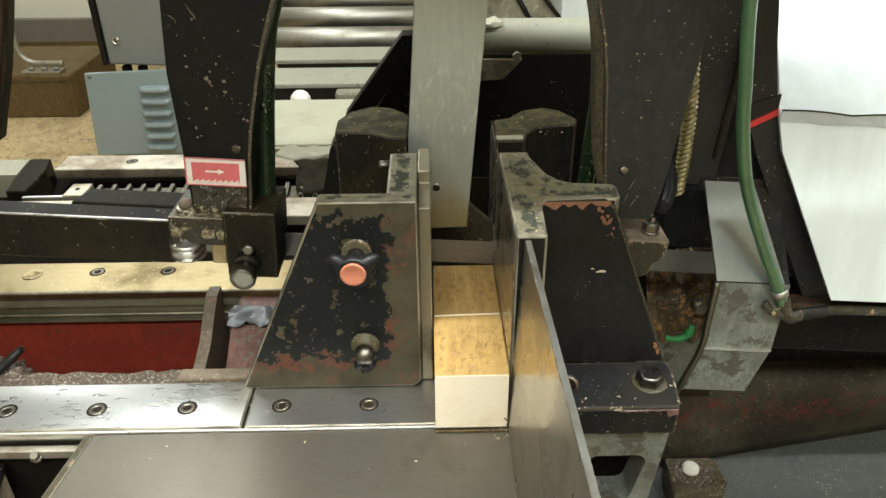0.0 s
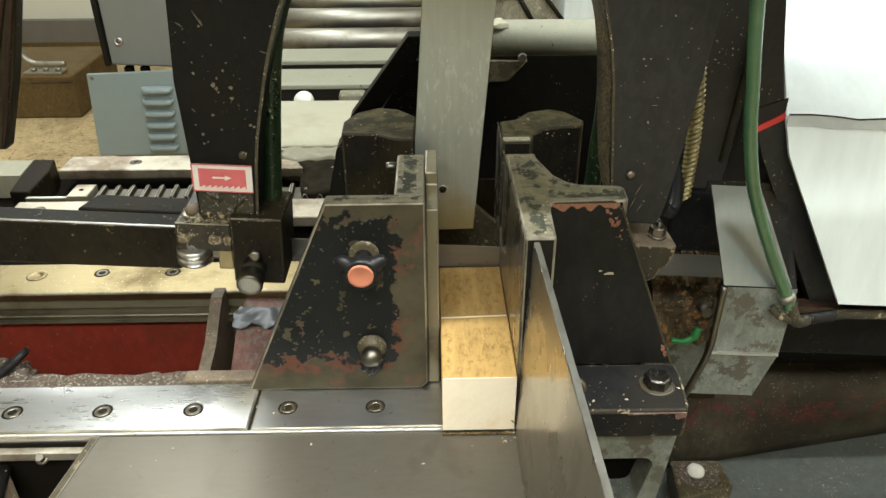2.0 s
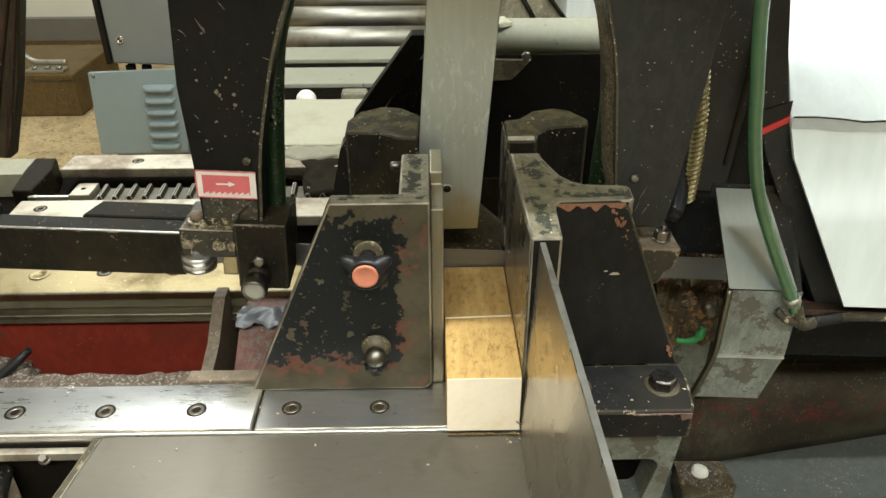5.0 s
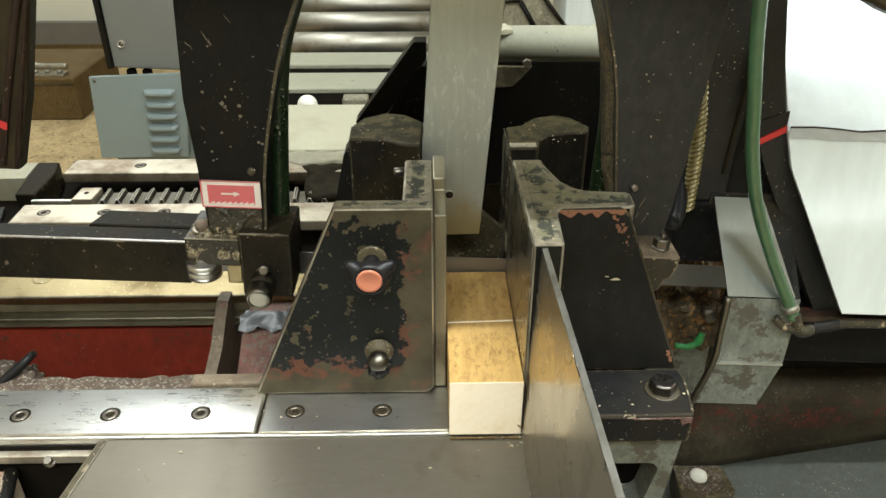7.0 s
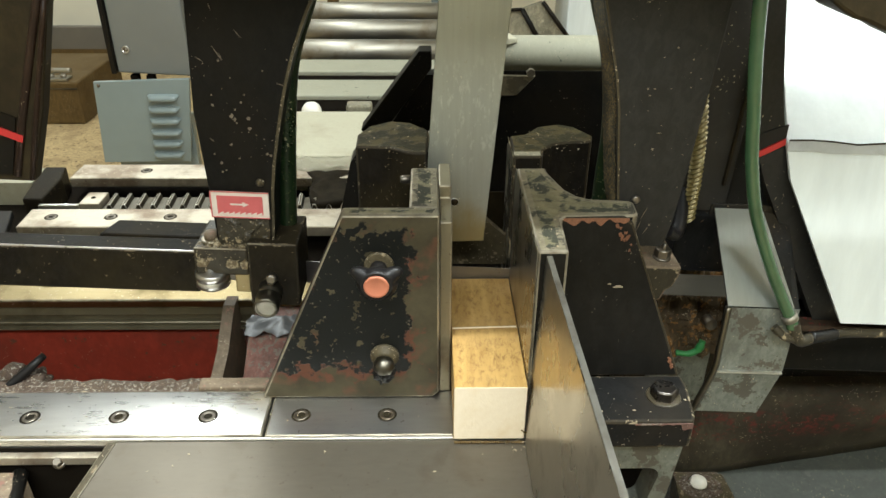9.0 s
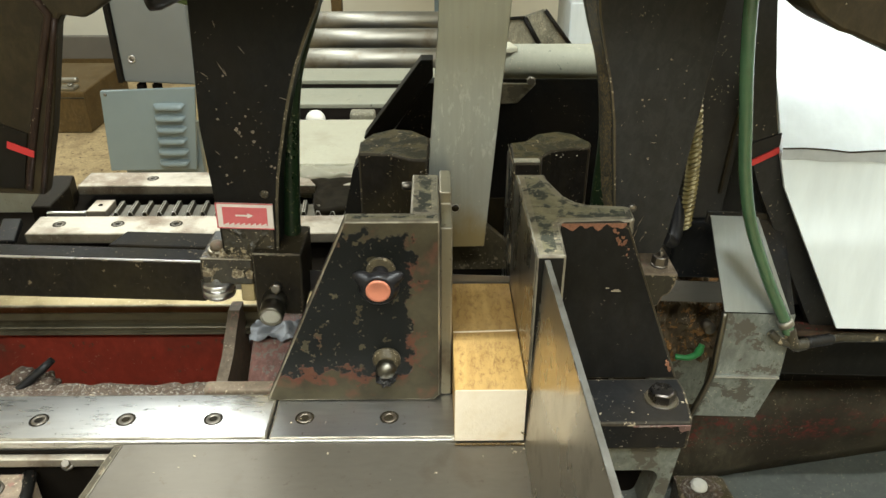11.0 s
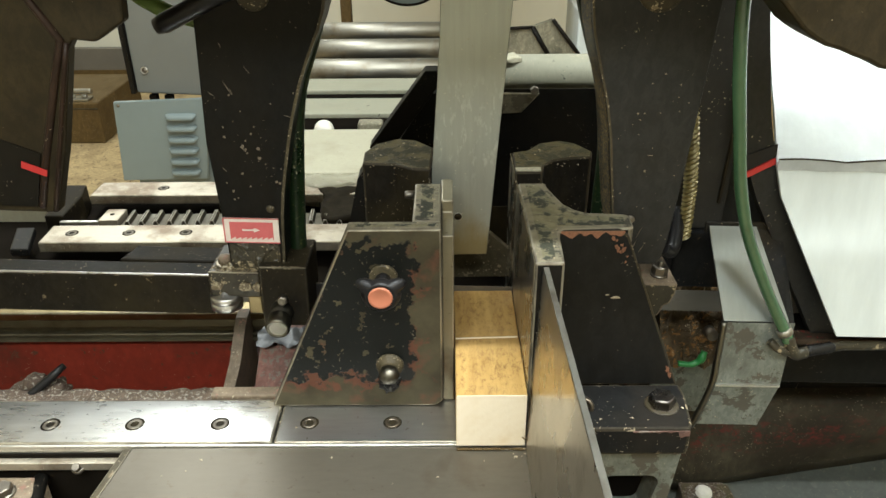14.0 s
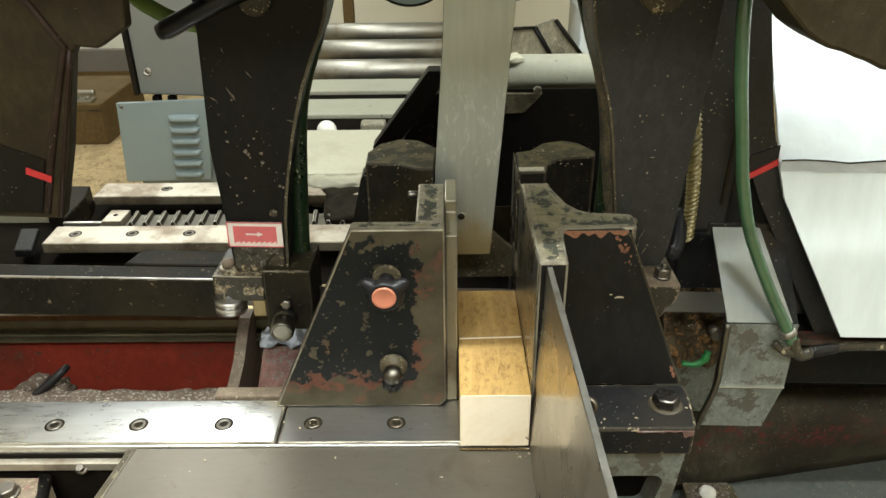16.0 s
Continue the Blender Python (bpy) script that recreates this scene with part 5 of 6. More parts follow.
prism(bm, [(a + 0.0015, z) for a, z in edge] + [(a - 0.0022, z) for a, z in edge[::-1]], "y", 0.1975, 0.2)
hpart("worn_edge", bm, M_GREASE, larm)
bm = B()
sweep(bm, smooth_path([(-0.165, 0.275, 0.60), (-0.186, 0.268, 0.47), (-0.2165, 0.265, 0.37), (-0.2252, 0.265, 0.32), (-0.2290, 0.262, 0.26), (-0.2315, 0.26, 0.20), (-0.2325, 0.255, 0.15), (-0.2325, 0.25, 0.115)]), 0.0125)
hpart("coolant_hose", bm, M_DARKHOSE, larm, "grimy dark green coolant hose")
for (cx, cz) in ((-0.2565, 0.208),):
    bm = B()
    turned(bm, [(0, 0.006), (0.002, 0.005), (0.0025, 0.0)], (cx, 0.2, cz), (0, -1, 0), 14)
    hpart("rivet", bm, M_GREASE, larm)
# warning plate: red field, white rim, arrow and tooth marks
lab = hbox("warning_plate", (-0.3225, -0.2465, 0.1965, 0.1992, 0.1575, 0.1945), M_LABELWHITE, larm, "red and white direction plate with an arrow", 0.0005)
hbox("red_field", (-0.3145, -0.2545, 0.1958, 0.1966, 0.1625, 0.189), M_LABELRED, lab, bev=0)
bm = B()
prism(bm, [(-0.297, 0.1760), (-0.281, 0.1760), (-0.281, 0.1735), (-0.273, 0.1771), (-0.281, 0.1807), (-0.281, 0.1782), (-0.297, 0.1782)], "y", 0.1950, 0.1959)
hpart("arrow", bm, M_LABELWHITE, lab)
bm = B()
for i in range(8):
    xx = -0.3135 + i * 0.0073
    prism(bm, [(xx, 0.1628), (xx + 0.0065, 0.1628), (xx + 0.0065, 0.1662)], "y", 0.1950, 0.1959)
hpart("tooth_marks", bm, M_LABELWHITE, lab)
bm = B()
prism(bm, [(-0.323, 0.157), (-0.246, 0.157), (-0.246, 0.1582), (-0.323, 0.1582)], "y", 0.1955, 0.1966)
prism(bm, [(-0.323, 0.194), (-0.246, 0.194), (-0.246, 0.1952), (-0.323, 0.1952)], "y", 0.1955, 0.1966)
prism(bm, [(-0.3232, 0.157), (-0.3215, 0.157), (-0.3215, 0.1952), (-0.3232, 0.1952)], "y", 0.1955, 0.1966)
hpart("red_rim", bm, M_LABELRED, lab)
# guide block, pin, bearing
gb = hbox("guide_block", (-0.278, -0.210, 0.185, 0.275, 0.0255, 0.1245), M_OILBLACK, None, "black steel blade guide block", 0.003, edge=M_EDGEDARK)
bm = B()
turned(bm, [(0, 0.017), (0.016, 0.017), (0.018, 0.0155), (0.020, 0.0155), (0.021, 0.0172), (0.040, 0.0172), (0.0425, 0.0158), (0.0425, 0.0128), (0.0412, 0.012)], (-0.2500, 0.187, 0.052), (0.02, -0.985, -0.14), 26)
hpart("guide_pin", bm, M_OILDARK, gb, "knurled steel adjusting pin")
bm = B()
turned(bm, [(0, 0.008), (0.012, 0.008), (0.013, 0.005)], (-0.246, 0.186, 0.072), (0, -1, 0.2), 6)
hpart("set_screw", bm, M_BOLT, gb)
foot_l = hbox("arm_foot", (-0.352, -0.279, 0.190, 0.275, 0.070, 0.112), M_FOOT, None, "greasy arm foot with bolts", 0.003, edge=M_EDGEDARK)
bm = B()
turned(bm, [(0, 0.0135), (0.0022, 0.0135), (0.0026, 0.0122), (0.0026, 0.0)], (-0.332, 0.212, 0.1135), (0, 0, 1), 22)
hpart("washer", bm, M_EDGE, foot_l, "pale worn washer")
bm = B()
turned(bm, [(0, 0.0100), (0.007, 0.0100), (0.010, 0.0075), (0.011, 0.003), (0.011, 0)], (-0.332, 0.212, 0.1165), (0, 0, 1), 10)
hpart("foot_bolt", bm, M_WEB, foot_l, "rusty rounded bolt head")
hbox("blade_shoe", (-0.300, -0.2795, 0.1945, 0.246, 0.040, 0.0695), M_OILED, foot_l, "pale oily shoe beside the blade", 0.002)
# caked swarf: a low rough bank along the foot, and grease smeared up the arm
bm = B()
bmesh.ops.create_grid(bm, x_segments=70, y_segments=16, size=0.5)
for v in bm.verts:
    gx, gy = v.co.x, v.co.y
    p = Vector((-0.316 + gx * 0.068, 0.199 + gy * 0.018, 0.0))
    lump = max(0.0, noise.noise(p * 95) + 0.25) * 0.010 + max(0.0, noise.noise(p * 310)) * 0.004
    p.z = 0.1118 + lump * (1 - abs(gx * 2) ** 4) * (0.35 + 0.65 * min(1.0, (gy + 0.5) * 1.6))
    v.co = p
hpart("swarf", bm, M_RUSTSWARF, foot_l, "caked swarf on the foot")
bm = B()
bmesh.ops.create_grid(bm, x_segments=48, y_segments=36, size=0.5)
for v in bm.verts:
    gx, gy = v.co.x, v.co.y
    p = Vector((-0.2835 + gx * 0.070, 0.0, 0.1335 + gy * 0.043))
    p.y = 0.1996 - max(0.0, noise.noise(p * 70) + 0.3 * noise.noise(p * 240)) * 0.006 * (1 - abs(gx * 2) ** 6)
    v.co = p
hpart("grease_coat", bm, M_FOOT, larm, "greasy swarf caked on the arm below the plate")
for xx, sx, sz in ((-0.340, 0.010, 0.009), (-0.300, 0.012, 0.009), (-0.284, 0.007, 0.010)):
    bm = B()
    ring_n = 14
    prism(bm, [(xx + math.cos(q * 6.2832 / ring_n) * sx * RNG.uniform(0.6, 1.0), 0.089 + math.sin(q * 6.2832 / ring_n) * sz * RNG.uniform(0.6, 1.0)) for q in range(ring_n)], "y", 0.1865, 0.190)
    soften(bm, 0.0008, 1)
    hpart("grease_pad", bm, M_RUSTSWARF, foot_l, "rusty greased stud")
bm = B()
turned(bm, [(0, 0.0215), (0.0012, 0.0232), (0.0105, 0.0232), (0.0115, 0.0222), (0.0125, 0.0222), (0.0135, 0.0232), (0.022, 0.0232), (0.0235, 0.021), (0.0235, 0.012), (0.03, 0.010)], (-0.3325, 0.2, 0.0485), (0, 0, 1), 28)
hpart("guide_bearing", bm, M_CHROME, foot_l, "polished steel guide roller")
hbox("worn_line", (-0.277, -0.211, 0.1844, 0.1862, 0.1230, 0.1250), M_EDGE, gb, "rubbed bright edge", 0.0006)
hbox("worn_line", (-0.351, -0.280, 0.1894, 0.1912, 0.1104, 0.1125), M_EDGE, foot_l, "rubbed bright edge", 0.0006)
# blade guard beam
gbeam = hbox("blade_guard_beam", (-1.15, -0.3525, 0.200, 0.238, 0.0335, 0.100), M_OILBLACK, None, "black blade guard beam with a worn bright edge", 0.003, edge=M_EDGEDARK)
hbox("bright_edge", (-1.15, -0.279, 0.1990, 0.2022, 0.0988, 0.1018), M_STEEL, gbeam, "worn bright edge", 0.0015)
bm = B()
prism(bm, [(-0.498, 0.2385), (-0.350, 0.2385), (-0.350, 0.284), (-0.486, 0.284)], "z", 0.070, 0.102)
soften(bm, 0.003)
hpart("top_plate", bm, M_OILBLACK, gbeam)
# lever with its hose near the top of the left arm
bm = B()
sweep(bm, [(-0.370, 0.188, 0.453), (-0.360, 0.188, 0.457), (-0.29, 0.19, 0.493), (-0.255, 0.19, 0.506)], [0.0095, 0.012, 0.0118, 0.0118], 14)
hpart("clamp_lever", bm, M_RUBBER, larm, "black clamp lever")
bm = B()
sweep(bm, smooth_path([(-0.45, 0.235, 0.545), (-0.425, 0.228, 0.508), (-0.402, 0.225, 0.484), (-0.385, 0.225, 0.473), (-0.36, 0.225, 0.461), (-0.32, 0.225, 0.452)]), 0.010)
hpart("green_hose_loop", bm, M_HOSELOOP, larm, "yellowed green coolant hose loop")
bm = B()
turned(bm, [(0, 0.02), (0.006, 0.02), (0.008, 0.016), (0.008, 0)], (-0.253, 0.2, 0.492), (0, -1, 0), 20)
hpart("pivot_boss", bm, M_GREASE, larm)



def flake(parent, x, z, y, size, mat=M_BARECHIP):
    """A spot where the paint has flaked off."""
    bm = B()
    k = 8
    prism(bm, [(x + math.cos(q * 6.2832 / k) * size * RNG.uniform(0.45, 1.1), z + math.sin(q * 6.2832 / k) * size * RNG.uniform(0.45, 1.1)) for q in range(k)], "y", y - 0.0006, y + 0.0004)
    return hpart("paint_chip", bm, mat, parent, "flaked spot of bare iron")


def nick(parent, x, z, y, length, turn, width=0.00045):
    """A thin scratch through the paint."""
    bm = B()
    dx, dz = math.cos(turn) * length / 2, math.sin(turn) * length / 2
    nx, nz = -math.sin(turn) * width, math.cos(turn) * width
    prism(bm, [(x - dx, z - dz), (x + nx, z + nz), (x + dx, z + dz), (x - nx, z - nz)], "y", y - 0.0006, y + 0.0004)
    return hpart("scratch", bm, M_BARECHIP, parent, "pale scratch")


for x, z, size in ((-0.2855, 0.2975, 0.0034), (-0.2822, 0.2935, 0.0026), (-0.2800, 0.2890, 0.0016), (-0.2651, 0.2956, 0.0034), (-0.2646, 0.2824, 0.0027), (-0.2805, 0.3063, 0.0015), (-0.2723, 0.3159, 0.0017), (-0.3080, 0.3241, 0.0014),
                   (-0.3077, 0.3110, 0.0020), (-0.2676, 0.3257, 0.0013), (-0.2895, 0.2595, 0.0022), (-0.2448, 0.2487, 0.0024), (-0.2402, 0.2470, 0.0022), (-0.3040, 0.2341, 0.0020), (-0.2986, 0.2239, 0.0014), (-0.3037, 0.2216, 0.0017),
                   (-0.2802, 0.2411, 0.0014), (-0.3116, 0.2461, 0.0013), (-0.2435, 0.3570, 0.0014), (-0.2567, 0.2741, 0.0011), (-0.2473, 0.2686, 0.0011), (-0.2957, 0.3674, 0.0017), (-0.2132, 0.3717, 0.0015), (-0.2370, 0.2675, 0.0013), (-0.2833, 0.3464, 0.0009)):
    flake(larm, x, z, 0.1998, size)
for x, z, length, turn in ((-0.2965, 0.376, 0.020, -1.05), (-0.3182, 0.3678, 0.010, -0.6), (-0.2925, 0.372, 0.009, -1.2), (-0.2225, 0.3407, 0.010, -0.3), (-0.300, 0.4300, 0.008, -1.3), (-0.270, 0.4000, 0.012, -0.9), (-0.3125, 0.2650, 0.007, -0.8)):
    nick(larm, x, z, 0.1998, length, turn)

# right guide arm
redge = [(0.229, 0.150), (0.218, 0.18), (0.2100, 0.207), (0.1965, 0.292), (0.1900, 0.335), (0.1800, 0.380), (0.1675, 0.419), (0.1540, 0.464), (0.1480, 0.50), (0.12, 0.62)]
bm = B()
prism(bm, redge[::-1] + [(0.278, 0.150), (0.283, 0.163), (0.2870, 0.19), (0.2913, 0.258), (0.2940, 0.32), (0.2965, 0.385), (0.299, 0.44), (0.300, 0.50), (0.302, 0.62)], "y", 0.170, 0.185)
soften(bm, 0.002)
rarm = hpart("right_guide_arm", bm, M_CHARCOAL, None, "black painted guide arm")
bm = B()
prism(bm, redge + [(a + 0.012, z) for a, z in redge[::-1]], "y", 0.1852, 0.262)
hpart("side_flange", bm, M_SPECK, rarm, "flange speckled with swarf")
bm = B()
prism(bm, [(a - 0.001, z) for a, z in redge] + [(a + 0.0018, z) for a, z in redge[::-1]], "y", 0.168, 0.17)
hpart("worn_edge", bm, M_GREASE, rarm)
bm = B()
sweep(bm, smooth_path([(0.130, 0.272, 0.58), (0.150, 0.272, 0.51), (0.172, 0.272, 0.44), (0.1896, 0.27, 0.391), (0.2029, 0.27, 0.333), (0.2103, 0.27, 0.273), (0.2113, 0.27, 0.209), (0.2136, 0.27, 0.12)]), 0.0115)
hpart("coolant_hose", bm, M_DARKHOSE, rarm, "grimy dark green coolant hose")
for x, z, size in ((0.2205, 0.3645, 0.0014), (0.2290, 0.3650, 0.0012), (0.2246, 0.3569, 0.0014), (0.2486, 0.3661, 0.0009), (0.2717, 0.3688, 0.0011), (0.2816, 0.3797, 0.0012), (0.2174, 0.2936, 0.0009), (0.2403, 0.2886, 0.0017),
                   (0.2257, 0.3376, 0.0009), (0.2945, 0.3395, 0.0010), (0.2126, 0.2561, 0.0011), (0.2815, 0.2381, 0.0009), (0.2470, 0.4150, 0.0016), (0.2330, 0.4030, 0.0010), (0.2680, 0.4020, 0.0012), (0.2560, 0.1830, 0.0013)):
    flake(rarm, x, z, 0.1698, size)
for x, z, length, turn in ((0.2442, 0.3099, 0.007, 0.0), (0.2460, 0.1990, 0.018, 1.2), (0.2420, 0.1800, 0.016, 1.3), (0.2520, 0.1740, 0.012, 1.1)):
    nick(rarm, x, z, 0.1698, length, turn)
bm = B()
turned(bm, [(0, 0.0055), (0.003, 0.0055), (0.004, 0.0035), (0.004, 0)], (0.2315, 0.170, 0.219), (0, -1, 0), 16)
hpart("arm_bolt", bm, M_BOLT, rarm, "small bright bolt head")
bm = B()
turned(bm, [(0, 0.028), (0.004, 0.028), (0.006, 0.022), (0.006, 0)], (0.226, 0.170, 0.515), (0, -1, 0), 24)
hpart("pivot_boss", bm, M_GREASE, rarm)
bm = B()
prism(bm, [(0.258, 0.1165), (0.3155, 0.1165), (0.3145, 0.100), (0.3085, 0.084), (0.300, 0.078), (0.296, 0.064), (0.286, 0.058), (0.270, 0.062), (0.258, 0.09)], "y", 0.175, 0.262)
soften(bm, 0.003, 2, True)
rgb = hpart("guide_block", bm, M_FOOT, None, "chipped brown blade guide block", edge=M_WEB, top=M_WEB)
bm = B()
hex_bolt_mesh(bm, (0.294, 0.200, 0.1165), (0, 0, 1), 0.020, 0.013, 0.0125, 0.004)
hpart("block_bolt", bm, M_BOLT, rgb)
bm = B()
sweep(bm, smooth_path([(0.29, 0.19, 0.165), (0.306, 0.20, 0.155), (0.316, 0.22, 0.17), (0.322, 0.25, 0.20)]), 0.009)
hpart("hose_tail", bm, M_RUBBER, rgb)
# ribbed conduit beside the right arm
CONDUIT = [(0.285, 0.235, 0.440), (0.300, 0.235, 0.395), (0.3115, 0.235, 0.350), (0.3205, 0.235, 0.300), (0.3250, 0.235, 0.265), (0.3285, 0.235, 0.230), (0.3308, 0.235, 0.195), (0.3325, 0.235, 0.158)]
bm = B()
fine, cpath, run = smooth_path(CONDUIT, 40), [], 0.0
for p, q in zip(fine, fine[1:]):
    run += (q - p).length
    if run > 0.0034:
        cpath.append(q)
        run = 0.0
sweep(bm, cpath, 0.0082, 16, 0.16)
for f in bm.faces:
    f.smooth = False
for v in bm.verts:
    v.co.z += 0.5 * (v.co.x - 0.3325)
hpart("ribbed_conduit", bm, M_CONDUIT, None, "ribbed brass-coloured flexible conduit")

# column, box, hose, covers on the right
hbox("rear_column", (0.312, 0.400, 0.275, 0.30, 0.155, 0.62), M_COLUMN, None, "black column plate", 0.003)
hbox("column_seam", (0.3855, 0.3885, 0.268, 0.2755, 0.20, 0.62), M_BROWN, None, bev=0)
# Added black panels, stand in for the unlit gap beside the column.
hbox("gap_panel", (0.475, 0.70, 0.300, 0.306, -0.06, 0.285), M_COLUMN, None, "black filler panel for the unlit gap", 0)
hbox("upper_gap_panel", (0.40, 0.474, 0.300, 0.306, 0.10, 0.285), M_COLUMN, None, "black filler panel for the unlit gap", 0)
hbox("column_foot", (0.335, 0.42, 0.268, 0.33, 0.056, 0.155), M_BLACK_DIRTY, None, "dirty lower column bracket", 0.004)
bm = B()
sec = [(0.128, 0.085), (0.118, -0.014), (0.128, -0.097), (0.132, -0.097), (0.122, -0.014), (0.132, 0.083)]
sides = []
for xs in (0.3715, 0.4675):
    sides.append([bm.verts.new((xs - (0.085 - z) * 0.015 - max(0.0, -0.014 - z) * 0.12, y, z)) for y, z in sec])
for k in range(6):
    bm.faces.new((sides[0][k], sides[0][(k + 1) % 6], sides[1][(k + 1) % 6], sides[1][k]))
bm.faces.new(sides[0][::-1])
bm.faces.new(sides[1])
soften(bm, 0.0012)
cbox = hpart("wheel_guard_box", bm, M_GREYGREEN, None, "grey-green guard box with worn paint")
bm = B()
q = [(0.368, 0.1255, 0.088), (0.458, 0.1255, 0.088), (0.4240, 0.2155, 0.1885), (0.3570, 0.2155, 0.1885)]
lo, hi = [bm.verts.new(p) for p in q], [bm.verts.new((p[0], p[1] - 0.002, p[2] + 0.002)) for p in q]
bm.faces.new(lo[::-1])
bm.faces.new(hi)
for k in range(4):
    bm.faces.new((lo[k], lo[(k + 1) % 4], hi[(k + 1) % 4], hi[k]))
hpart("sheet_top", bm, M_SHEET, cbox, "bright bare sheet-metal top")
bm = B()
q = [(0.4585, 0.1300, 0.086), (0.470, 0.1300, 0.080), (0.4640, 0.2155, 0.178), (0.4245, 0.2155, 0.1865)]
lo, hi = [bm.verts.new(p) for p in q], [bm.verts.new((p[0], p[1] - 0.001, p[2] + 0.001)) for p in q]
bm.faces.new(lo[::-1])
bm.faces.new(hi)
hpart("dark_flank", bm, M_BLACK_DIRTY, cbox)
hbox("crease_strip", (0.3705, 0.4660, 0.1145, 0.1185, -0.0155, -0.0130), M_BRIGHT_EDGE, cbox, bev=0)
hbox("rear_flap", (0.354, 0.447, 0.2175, 0.2225, 0.176, 0.194), M_BLACK_DIRTY, cbox, bev=0.001)
bm = B()
sweep(bm, smooth_path([(0.3695, 0.1245, 0.088), (0.3687, 0.117, 0.03), (0.3680, 0.114, -0.014), (0.3570, 0.124, -0.098)]), 0.0045, 8)
hpart("side_bead", bm, M_OILDARK, cbox)
bm = B()
prism(bm, [(0.128, 0.085), (0.118, -0.014), (0.128, -0.097), (0.145, -0.097), (0.14, -0.014), (0.148, 0.075)], "x", 0.4590, 0.4625)
for v in bm.verts:
    v.co.x += 0.0065 - (0.085 - min(0.085, v.co.z)) * 0.015 - max(0.0, -0.014 - v.co.z) * 0.12
hpart("side_cheek", bm, M_GREYGREEN, cbox, "grey-green side cheek with a worn edge")
bm = B()
sweep(bm, smooth_path([(0.30, 0.115, 0.62), (0.302, 0.118, 0.52), (0.315, 0.12, 0.435), (0.334, 0.123, 0.352), (0.349, 0.125, 0.29), (0.373, 0.126, 0.222), (0.411, 0.122, 0.147), (0.449, 0.112, 0.082), (0.456, 0.110, 0.068)], 10), 0.0081, 16)
hose = hpart("green_hose", bm, M_HOSE, None, "glossy translucent green coolant hose")
bm = B()
sweep(bm, [(0.4460, 0.1130, 0.0865), (0.4510, 0.1117, 0.0783)], 0.0104, 16)
hpart("hose_clamp", bm, M_GALV, hose, "steel worm-drive hose clamp")
bm = B()
sweep(bm, smooth_path([(0.455, 0.1105, 0.075), (0.462, 0.108, 0.058), (0.470, 0.108, 0.048), (0.486, 0.115, 0.046)]), 0.0082, 14)
sweep(bm, smooth_path([(0.432, 0.112, 0.066), (0.446, 0.106, 0.056), (0.466, 0.108, 0.050)]), 0.006, 12)
hpart("pipe_elbow", bm, M_FOOT, hose, "grey pipe elbow")
bm = B()
sweep(bm, [(0.482, 0.115, 0.047), (0.56, 0.15, 0.034), (1.0, 0.17, 0.032)], 0.0066, 12)
hpart("steel_pipe", bm, M_FOOT, hose, "dull steel pipe")
bm = B()
sweep(bm, [(0.49 + 0.004 * k, 0.118 + 0.0018 * k, 0.0462 - 0.0006 * k) for k in range(13)], 0.0075, 12, 0.12)
hpart("corrugated_sleeve", bm, M_RUBBER, hose)
# white covers
bm = B()
q = [(0.4235, 0.200, 0.292), (0.4375, 0.1903, 0.245), (0.5465, 0.150, 0.050), (1.15, 0.150, 0.050), (1.15, 0.200, 0.292)]
lo, hi = [bm.verts.new(p) for p in q], [bm.verts.new((p[0], p[1] + 0.006, p[2])) for p in q]
bm.faces.new(lo)
bm.faces.new(hi[::-1])
for k in range(5):
    bm.faces.new((lo[k], lo[(k + 1) % 5], hi[(k + 1) % 5], hi[k]))
cover = hpart("white_cover", bm, M_COVER, None, "white sheet-metal wheel cover")
bm = B()
up = [((0.424, 0.199, 0.293), (1.15, 0.199, 0.293)), ((0.437, 0.30, 0.376), (1.15, 0.30, 0.376)), ((0.430, 0.36, 0.475), (1.15, 0.36, 0.475)), ((0.41, 0.42, 0.60), (1.15, 0.42, 0.60))]
rows_v = [[bm.verts.new(p) for p in r] for r in up] + [[bm.verts.new((p[0], p[1] + 0.006, p[2])) for p in r] for r in up]
for a, b in ((0, 1), (1, 2), (2, 3), (4, 5), (5, 6), (6, 7), (0, 4), (3, 7)):
    bm.faces.new((rows_v[a][0], rows_v[a][1], rows_v[b][1], rows_v[b][0]))
hpart("upper_sheet", bm, M_COVER, cover, "white upper cover sheet")
bm = B()
npts = 24
lowv = [(0.4245 + 0.72 * k / npts, 0.285 - 0.002 + 0.0012 * math.sin(k * 2.1)) for k in range(npts + 1)]
hiv = [(0.4245 + 0.72 * k / npts, 0.297 + 0.0022 * math.sin(k * 1.7) + 0.001 * math.sin(k * 4.1)) for k in range(npts + 1)]
prism(bm, lowv + hiv[::-1], "y", 0.1965, 0.1985)
hpart("joint_tape", bm, plain("grey_tape", (0.52, 0.55, 0.56), 0.4), cover, "grey tape over the joint")
bm = B()
hi2 = [(a, z + 0.0016) for a, z in hiv]
prism(bm, hiv + hi2[::-1], "y", 0.1960, 0.1984)
hpart("tape_edge", bm, M_BROWN, cover)
bm = B()
prism(bm, [(0.322, 0.62), (0.345, 0.47), (0.388, 0.285), (0.412, 0.235), (0.547, 0.010), (1.15, 0.010), (1.15, 0.288), (0.4255, 0.288), (0.404, 0.357), (0.3865, 0.427), (0.374, 0.48), (0.356, 0.62)], "y", 0.207, 0.232)
hpart("black_rim", bm, M_CHARCOAL, cover, "black rim behind the cover")
bm = B()
prism(bm, [(0.385, 0.274), (0.3885, 0.267), (0.4245, 0.289), (0.4225, 0.297)], "y", 0.2035, 0.2065)
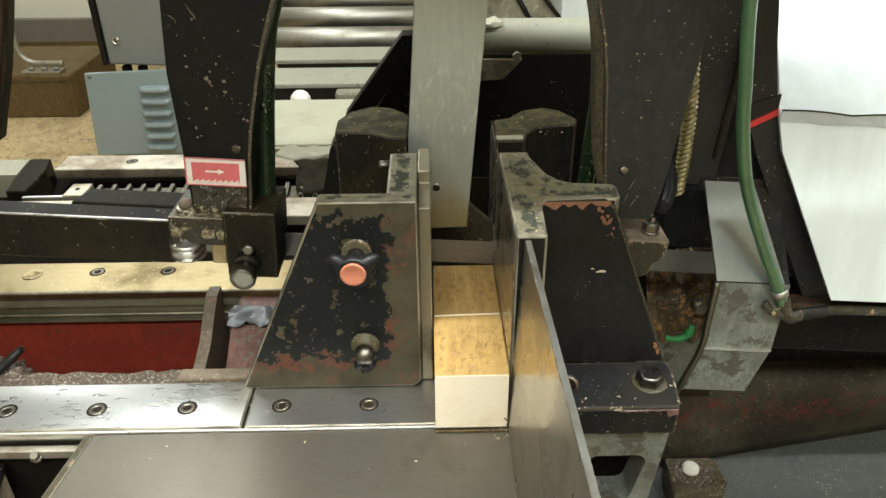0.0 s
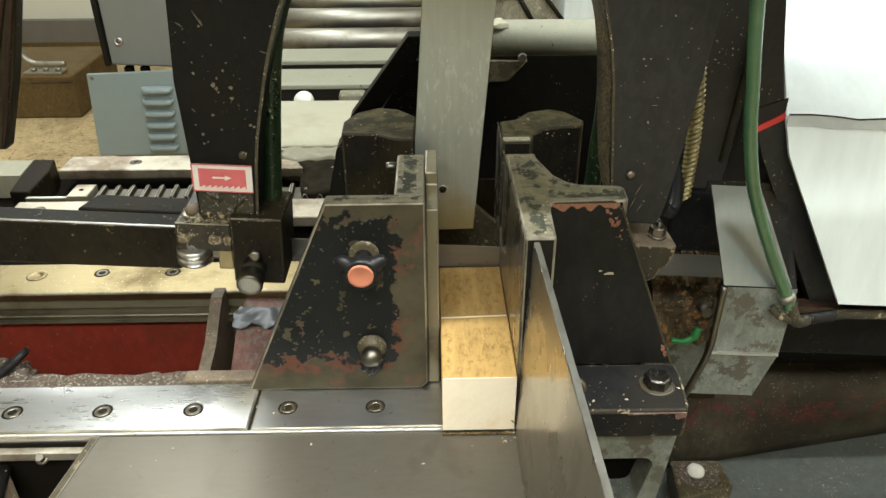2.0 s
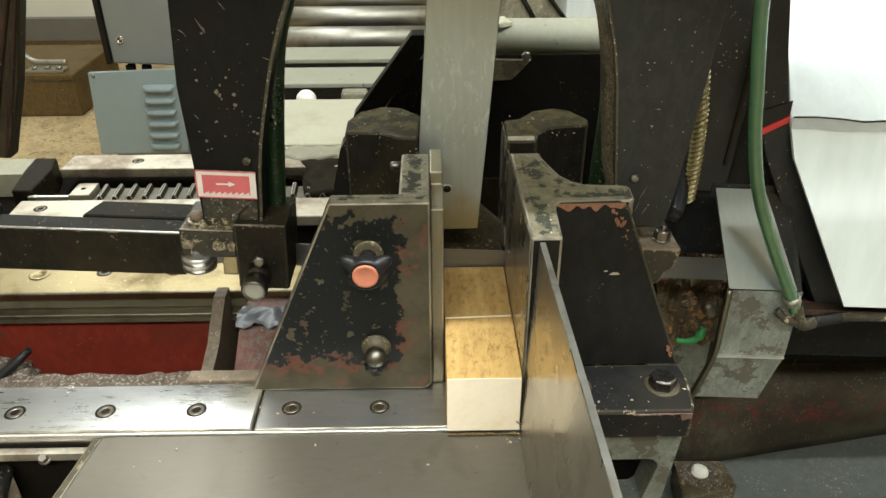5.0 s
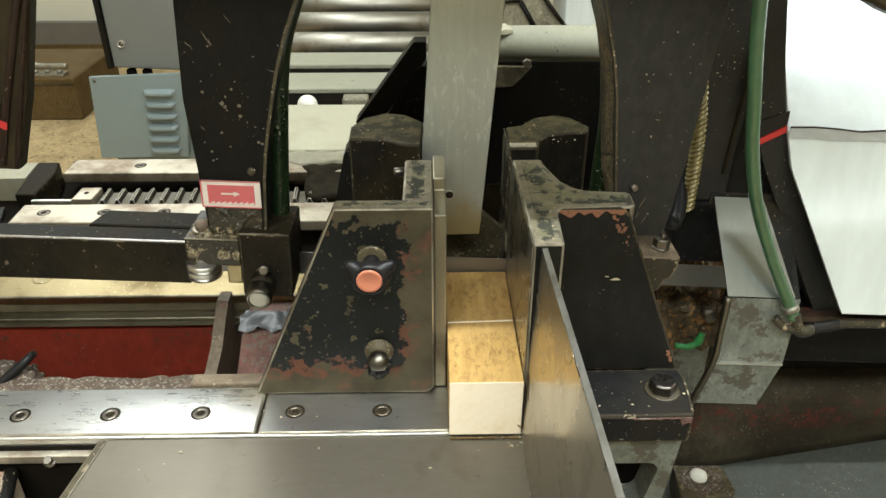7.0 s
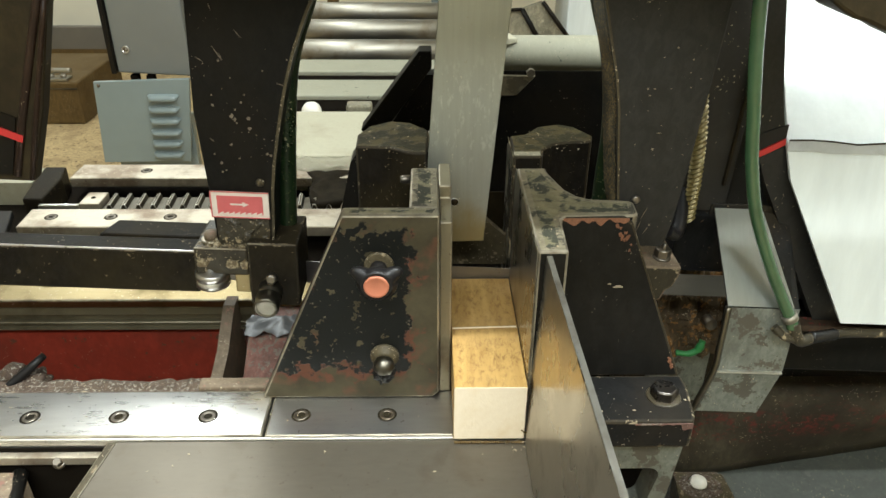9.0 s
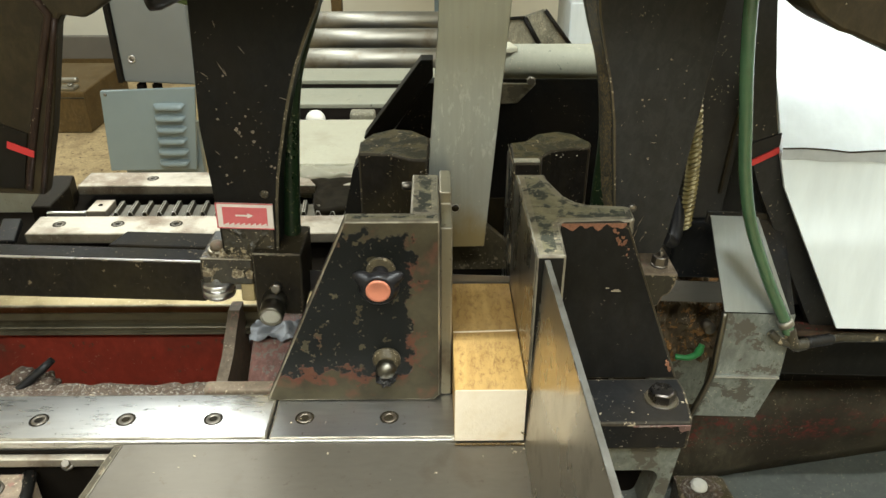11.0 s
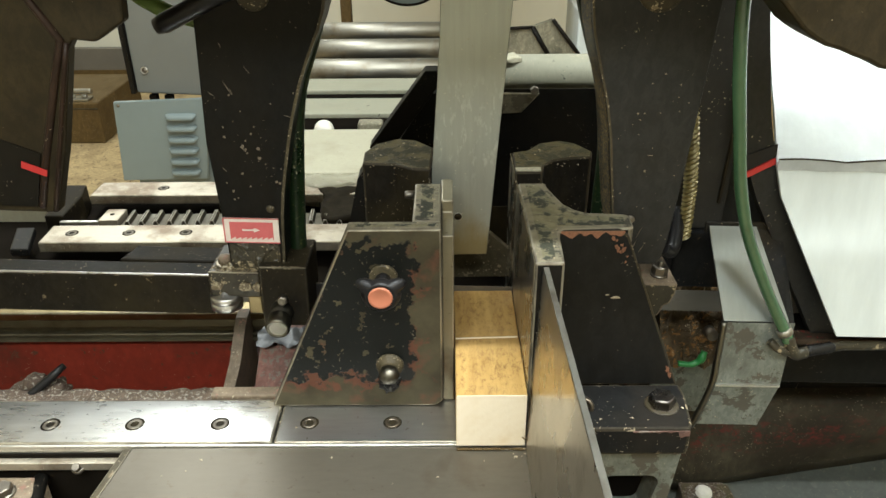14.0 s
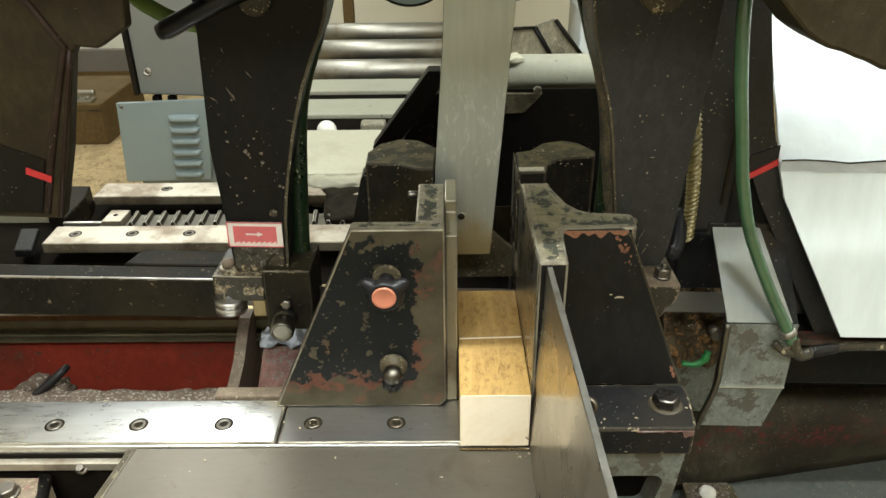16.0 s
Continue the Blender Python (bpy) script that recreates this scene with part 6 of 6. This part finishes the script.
hpart("red_tape", bm, M_TAPE, cover, "strip of red tape")
bm = B()
prism(bm, [(0.3835, 0.300), (0.386, 0.276), (0.4225, 0.2985), (0.4215, 0.316)], "y", 0.2045, 0.2068)
hpart("black_tape", bm, M_RUBBER, cover)
# Added white block, stands in for a bright gap beside the rim.
hbox("white_gap_patch", (0.546, 0.558, 0.2965, 0.2998, 0.033, 0.043), M_WHITE, cover, "small white patch for the bright gap behind the rim", 0.0008)
hbox("lower_beam", (0.47, 1.15, 0.215, 0.34, -0.085, 0.006), M_BLACK, None, "black lower head beam", 0.004)
hbox("beam_edge", (0.50, 1.15, 0.190, 0.2148, 0.006, 0.0165), M_OXIDE, None, bev=0.002)
# round wheel housing overhead
bm = B()
n = 96
ring = []
for k in range(n):
    a = 2 * math.pi * k / n
    r = 0.2335 + (0.0022 if (k // 3) % 2 else -0.0008) + 0.001 * noise.noise(Vector((k * 0.7, 0, 0)))
    ring.append((0.45 + r * math.cos(a), 0.70 + r * math.sin(a)))
loops = []
for y in (0.0, 0.075):
    loops.append([bm.verts.new((p[0], y, p[1])) for p in ring])
    loops.append([bm.verts.new((0.45 + 0.165 * math.cos(2 * math.pi * k / n), y, 0.70 + 0.165 * math.sin(2 * math.pi * k / n))) for k in range(n)])
for p, q in ((0, 1), (2, 3), (0, 2), (1, 3)):
    for k in range(n):
        bm.faces.new((loops[p][k], loops[p][(k + 1) % n], loops[q][(k + 1) % n], loops[q][k]))
soften(bm, 0.004)
hpart("belt_wheel", bm, M_BROWN, None, "dark brown notched wheel rim")
# left wheel cover
bm = B()
prism(bm, [(-0.493, 0.244), (-0.466, 0.33), (-0.438, 0.445), (-0.432, 0.455), (-0.407, 0.453), (-0.372, 0.476), (-0.362, 0.62), (-1.15, 0.62), (-1.15, 0.25)], "y", 0.100, 0.120)
soften(bm, 0.003)
lcov = hpart("left_wheel_cover", bm, M_BROWN, None, "dark brown wheel cover")
bm = B()
sweep(bm, [(-0.510, 0.0998, 0.252), (-0.492, 0.0998, 0.313), (-0.459, 0.0998, 0.413), (-0.4445, 0.0998, 0.455), (-0.471, 0.0998, 0.499), (-0.54, 0.0998, 0.59)], 0.0045, 10)
sweep(bm, [(-0.495, 0.0998, 0.247), (-0.477, 0.0998, 0.313), (-0.446, 0.0998, 0.425), (-0.4385, 0.0998, 0.452)], 0.003, 10)
hpart("edge_trim", bm, M_TRIM, lcov, "rounded brown edge trim")
bm = B()
prism(bm, [(-0.519, 0.313), (-0.521, 0.305), (-0.493, 0.294), (-0.491, 0.302)], "y", 0.0945, 0.0960)
hpart("red_tape", bm, M_TAPE, lcov, "strip of red tape")
bm = B()
prism(bm, [(-0.70, 0.395), (-0.549, 0.342), (-0.496, 0.322), (-0.514, 0.254), (-0.70, 0.254)], "y", 0.0972, 0.0996)
hpart("lower_band", bm, M_BLACK, lcov, "black lower band")
# unseen bow beam over both arms, its front edge set to shade the timber
hbox("unseen_bow_beam", (-0.55, 0.33, -0.022, 0.42, 0.605, 0.78), M_BLACK, None, "unseen black bow beam that shades the timber", 0.006)


# ---- what moves ----
def motions():
    rows = [(t, Matrix.Translation(HINGE) @ pose(0, 0, 0, 0, 3.9 - d, 0)) for t, d in SWING]
    walk(head, rows)


SWING = [(0, 0.0), (1, 0.165), (2, 0.330), (3, 0.487), (4, 0.640), (6.5, 1.014), (8, 1.240), (9, 1.390), (11.5, 1.790), (13, 2.000), (14.5, 2.200), (16, 2.410)]
motions()
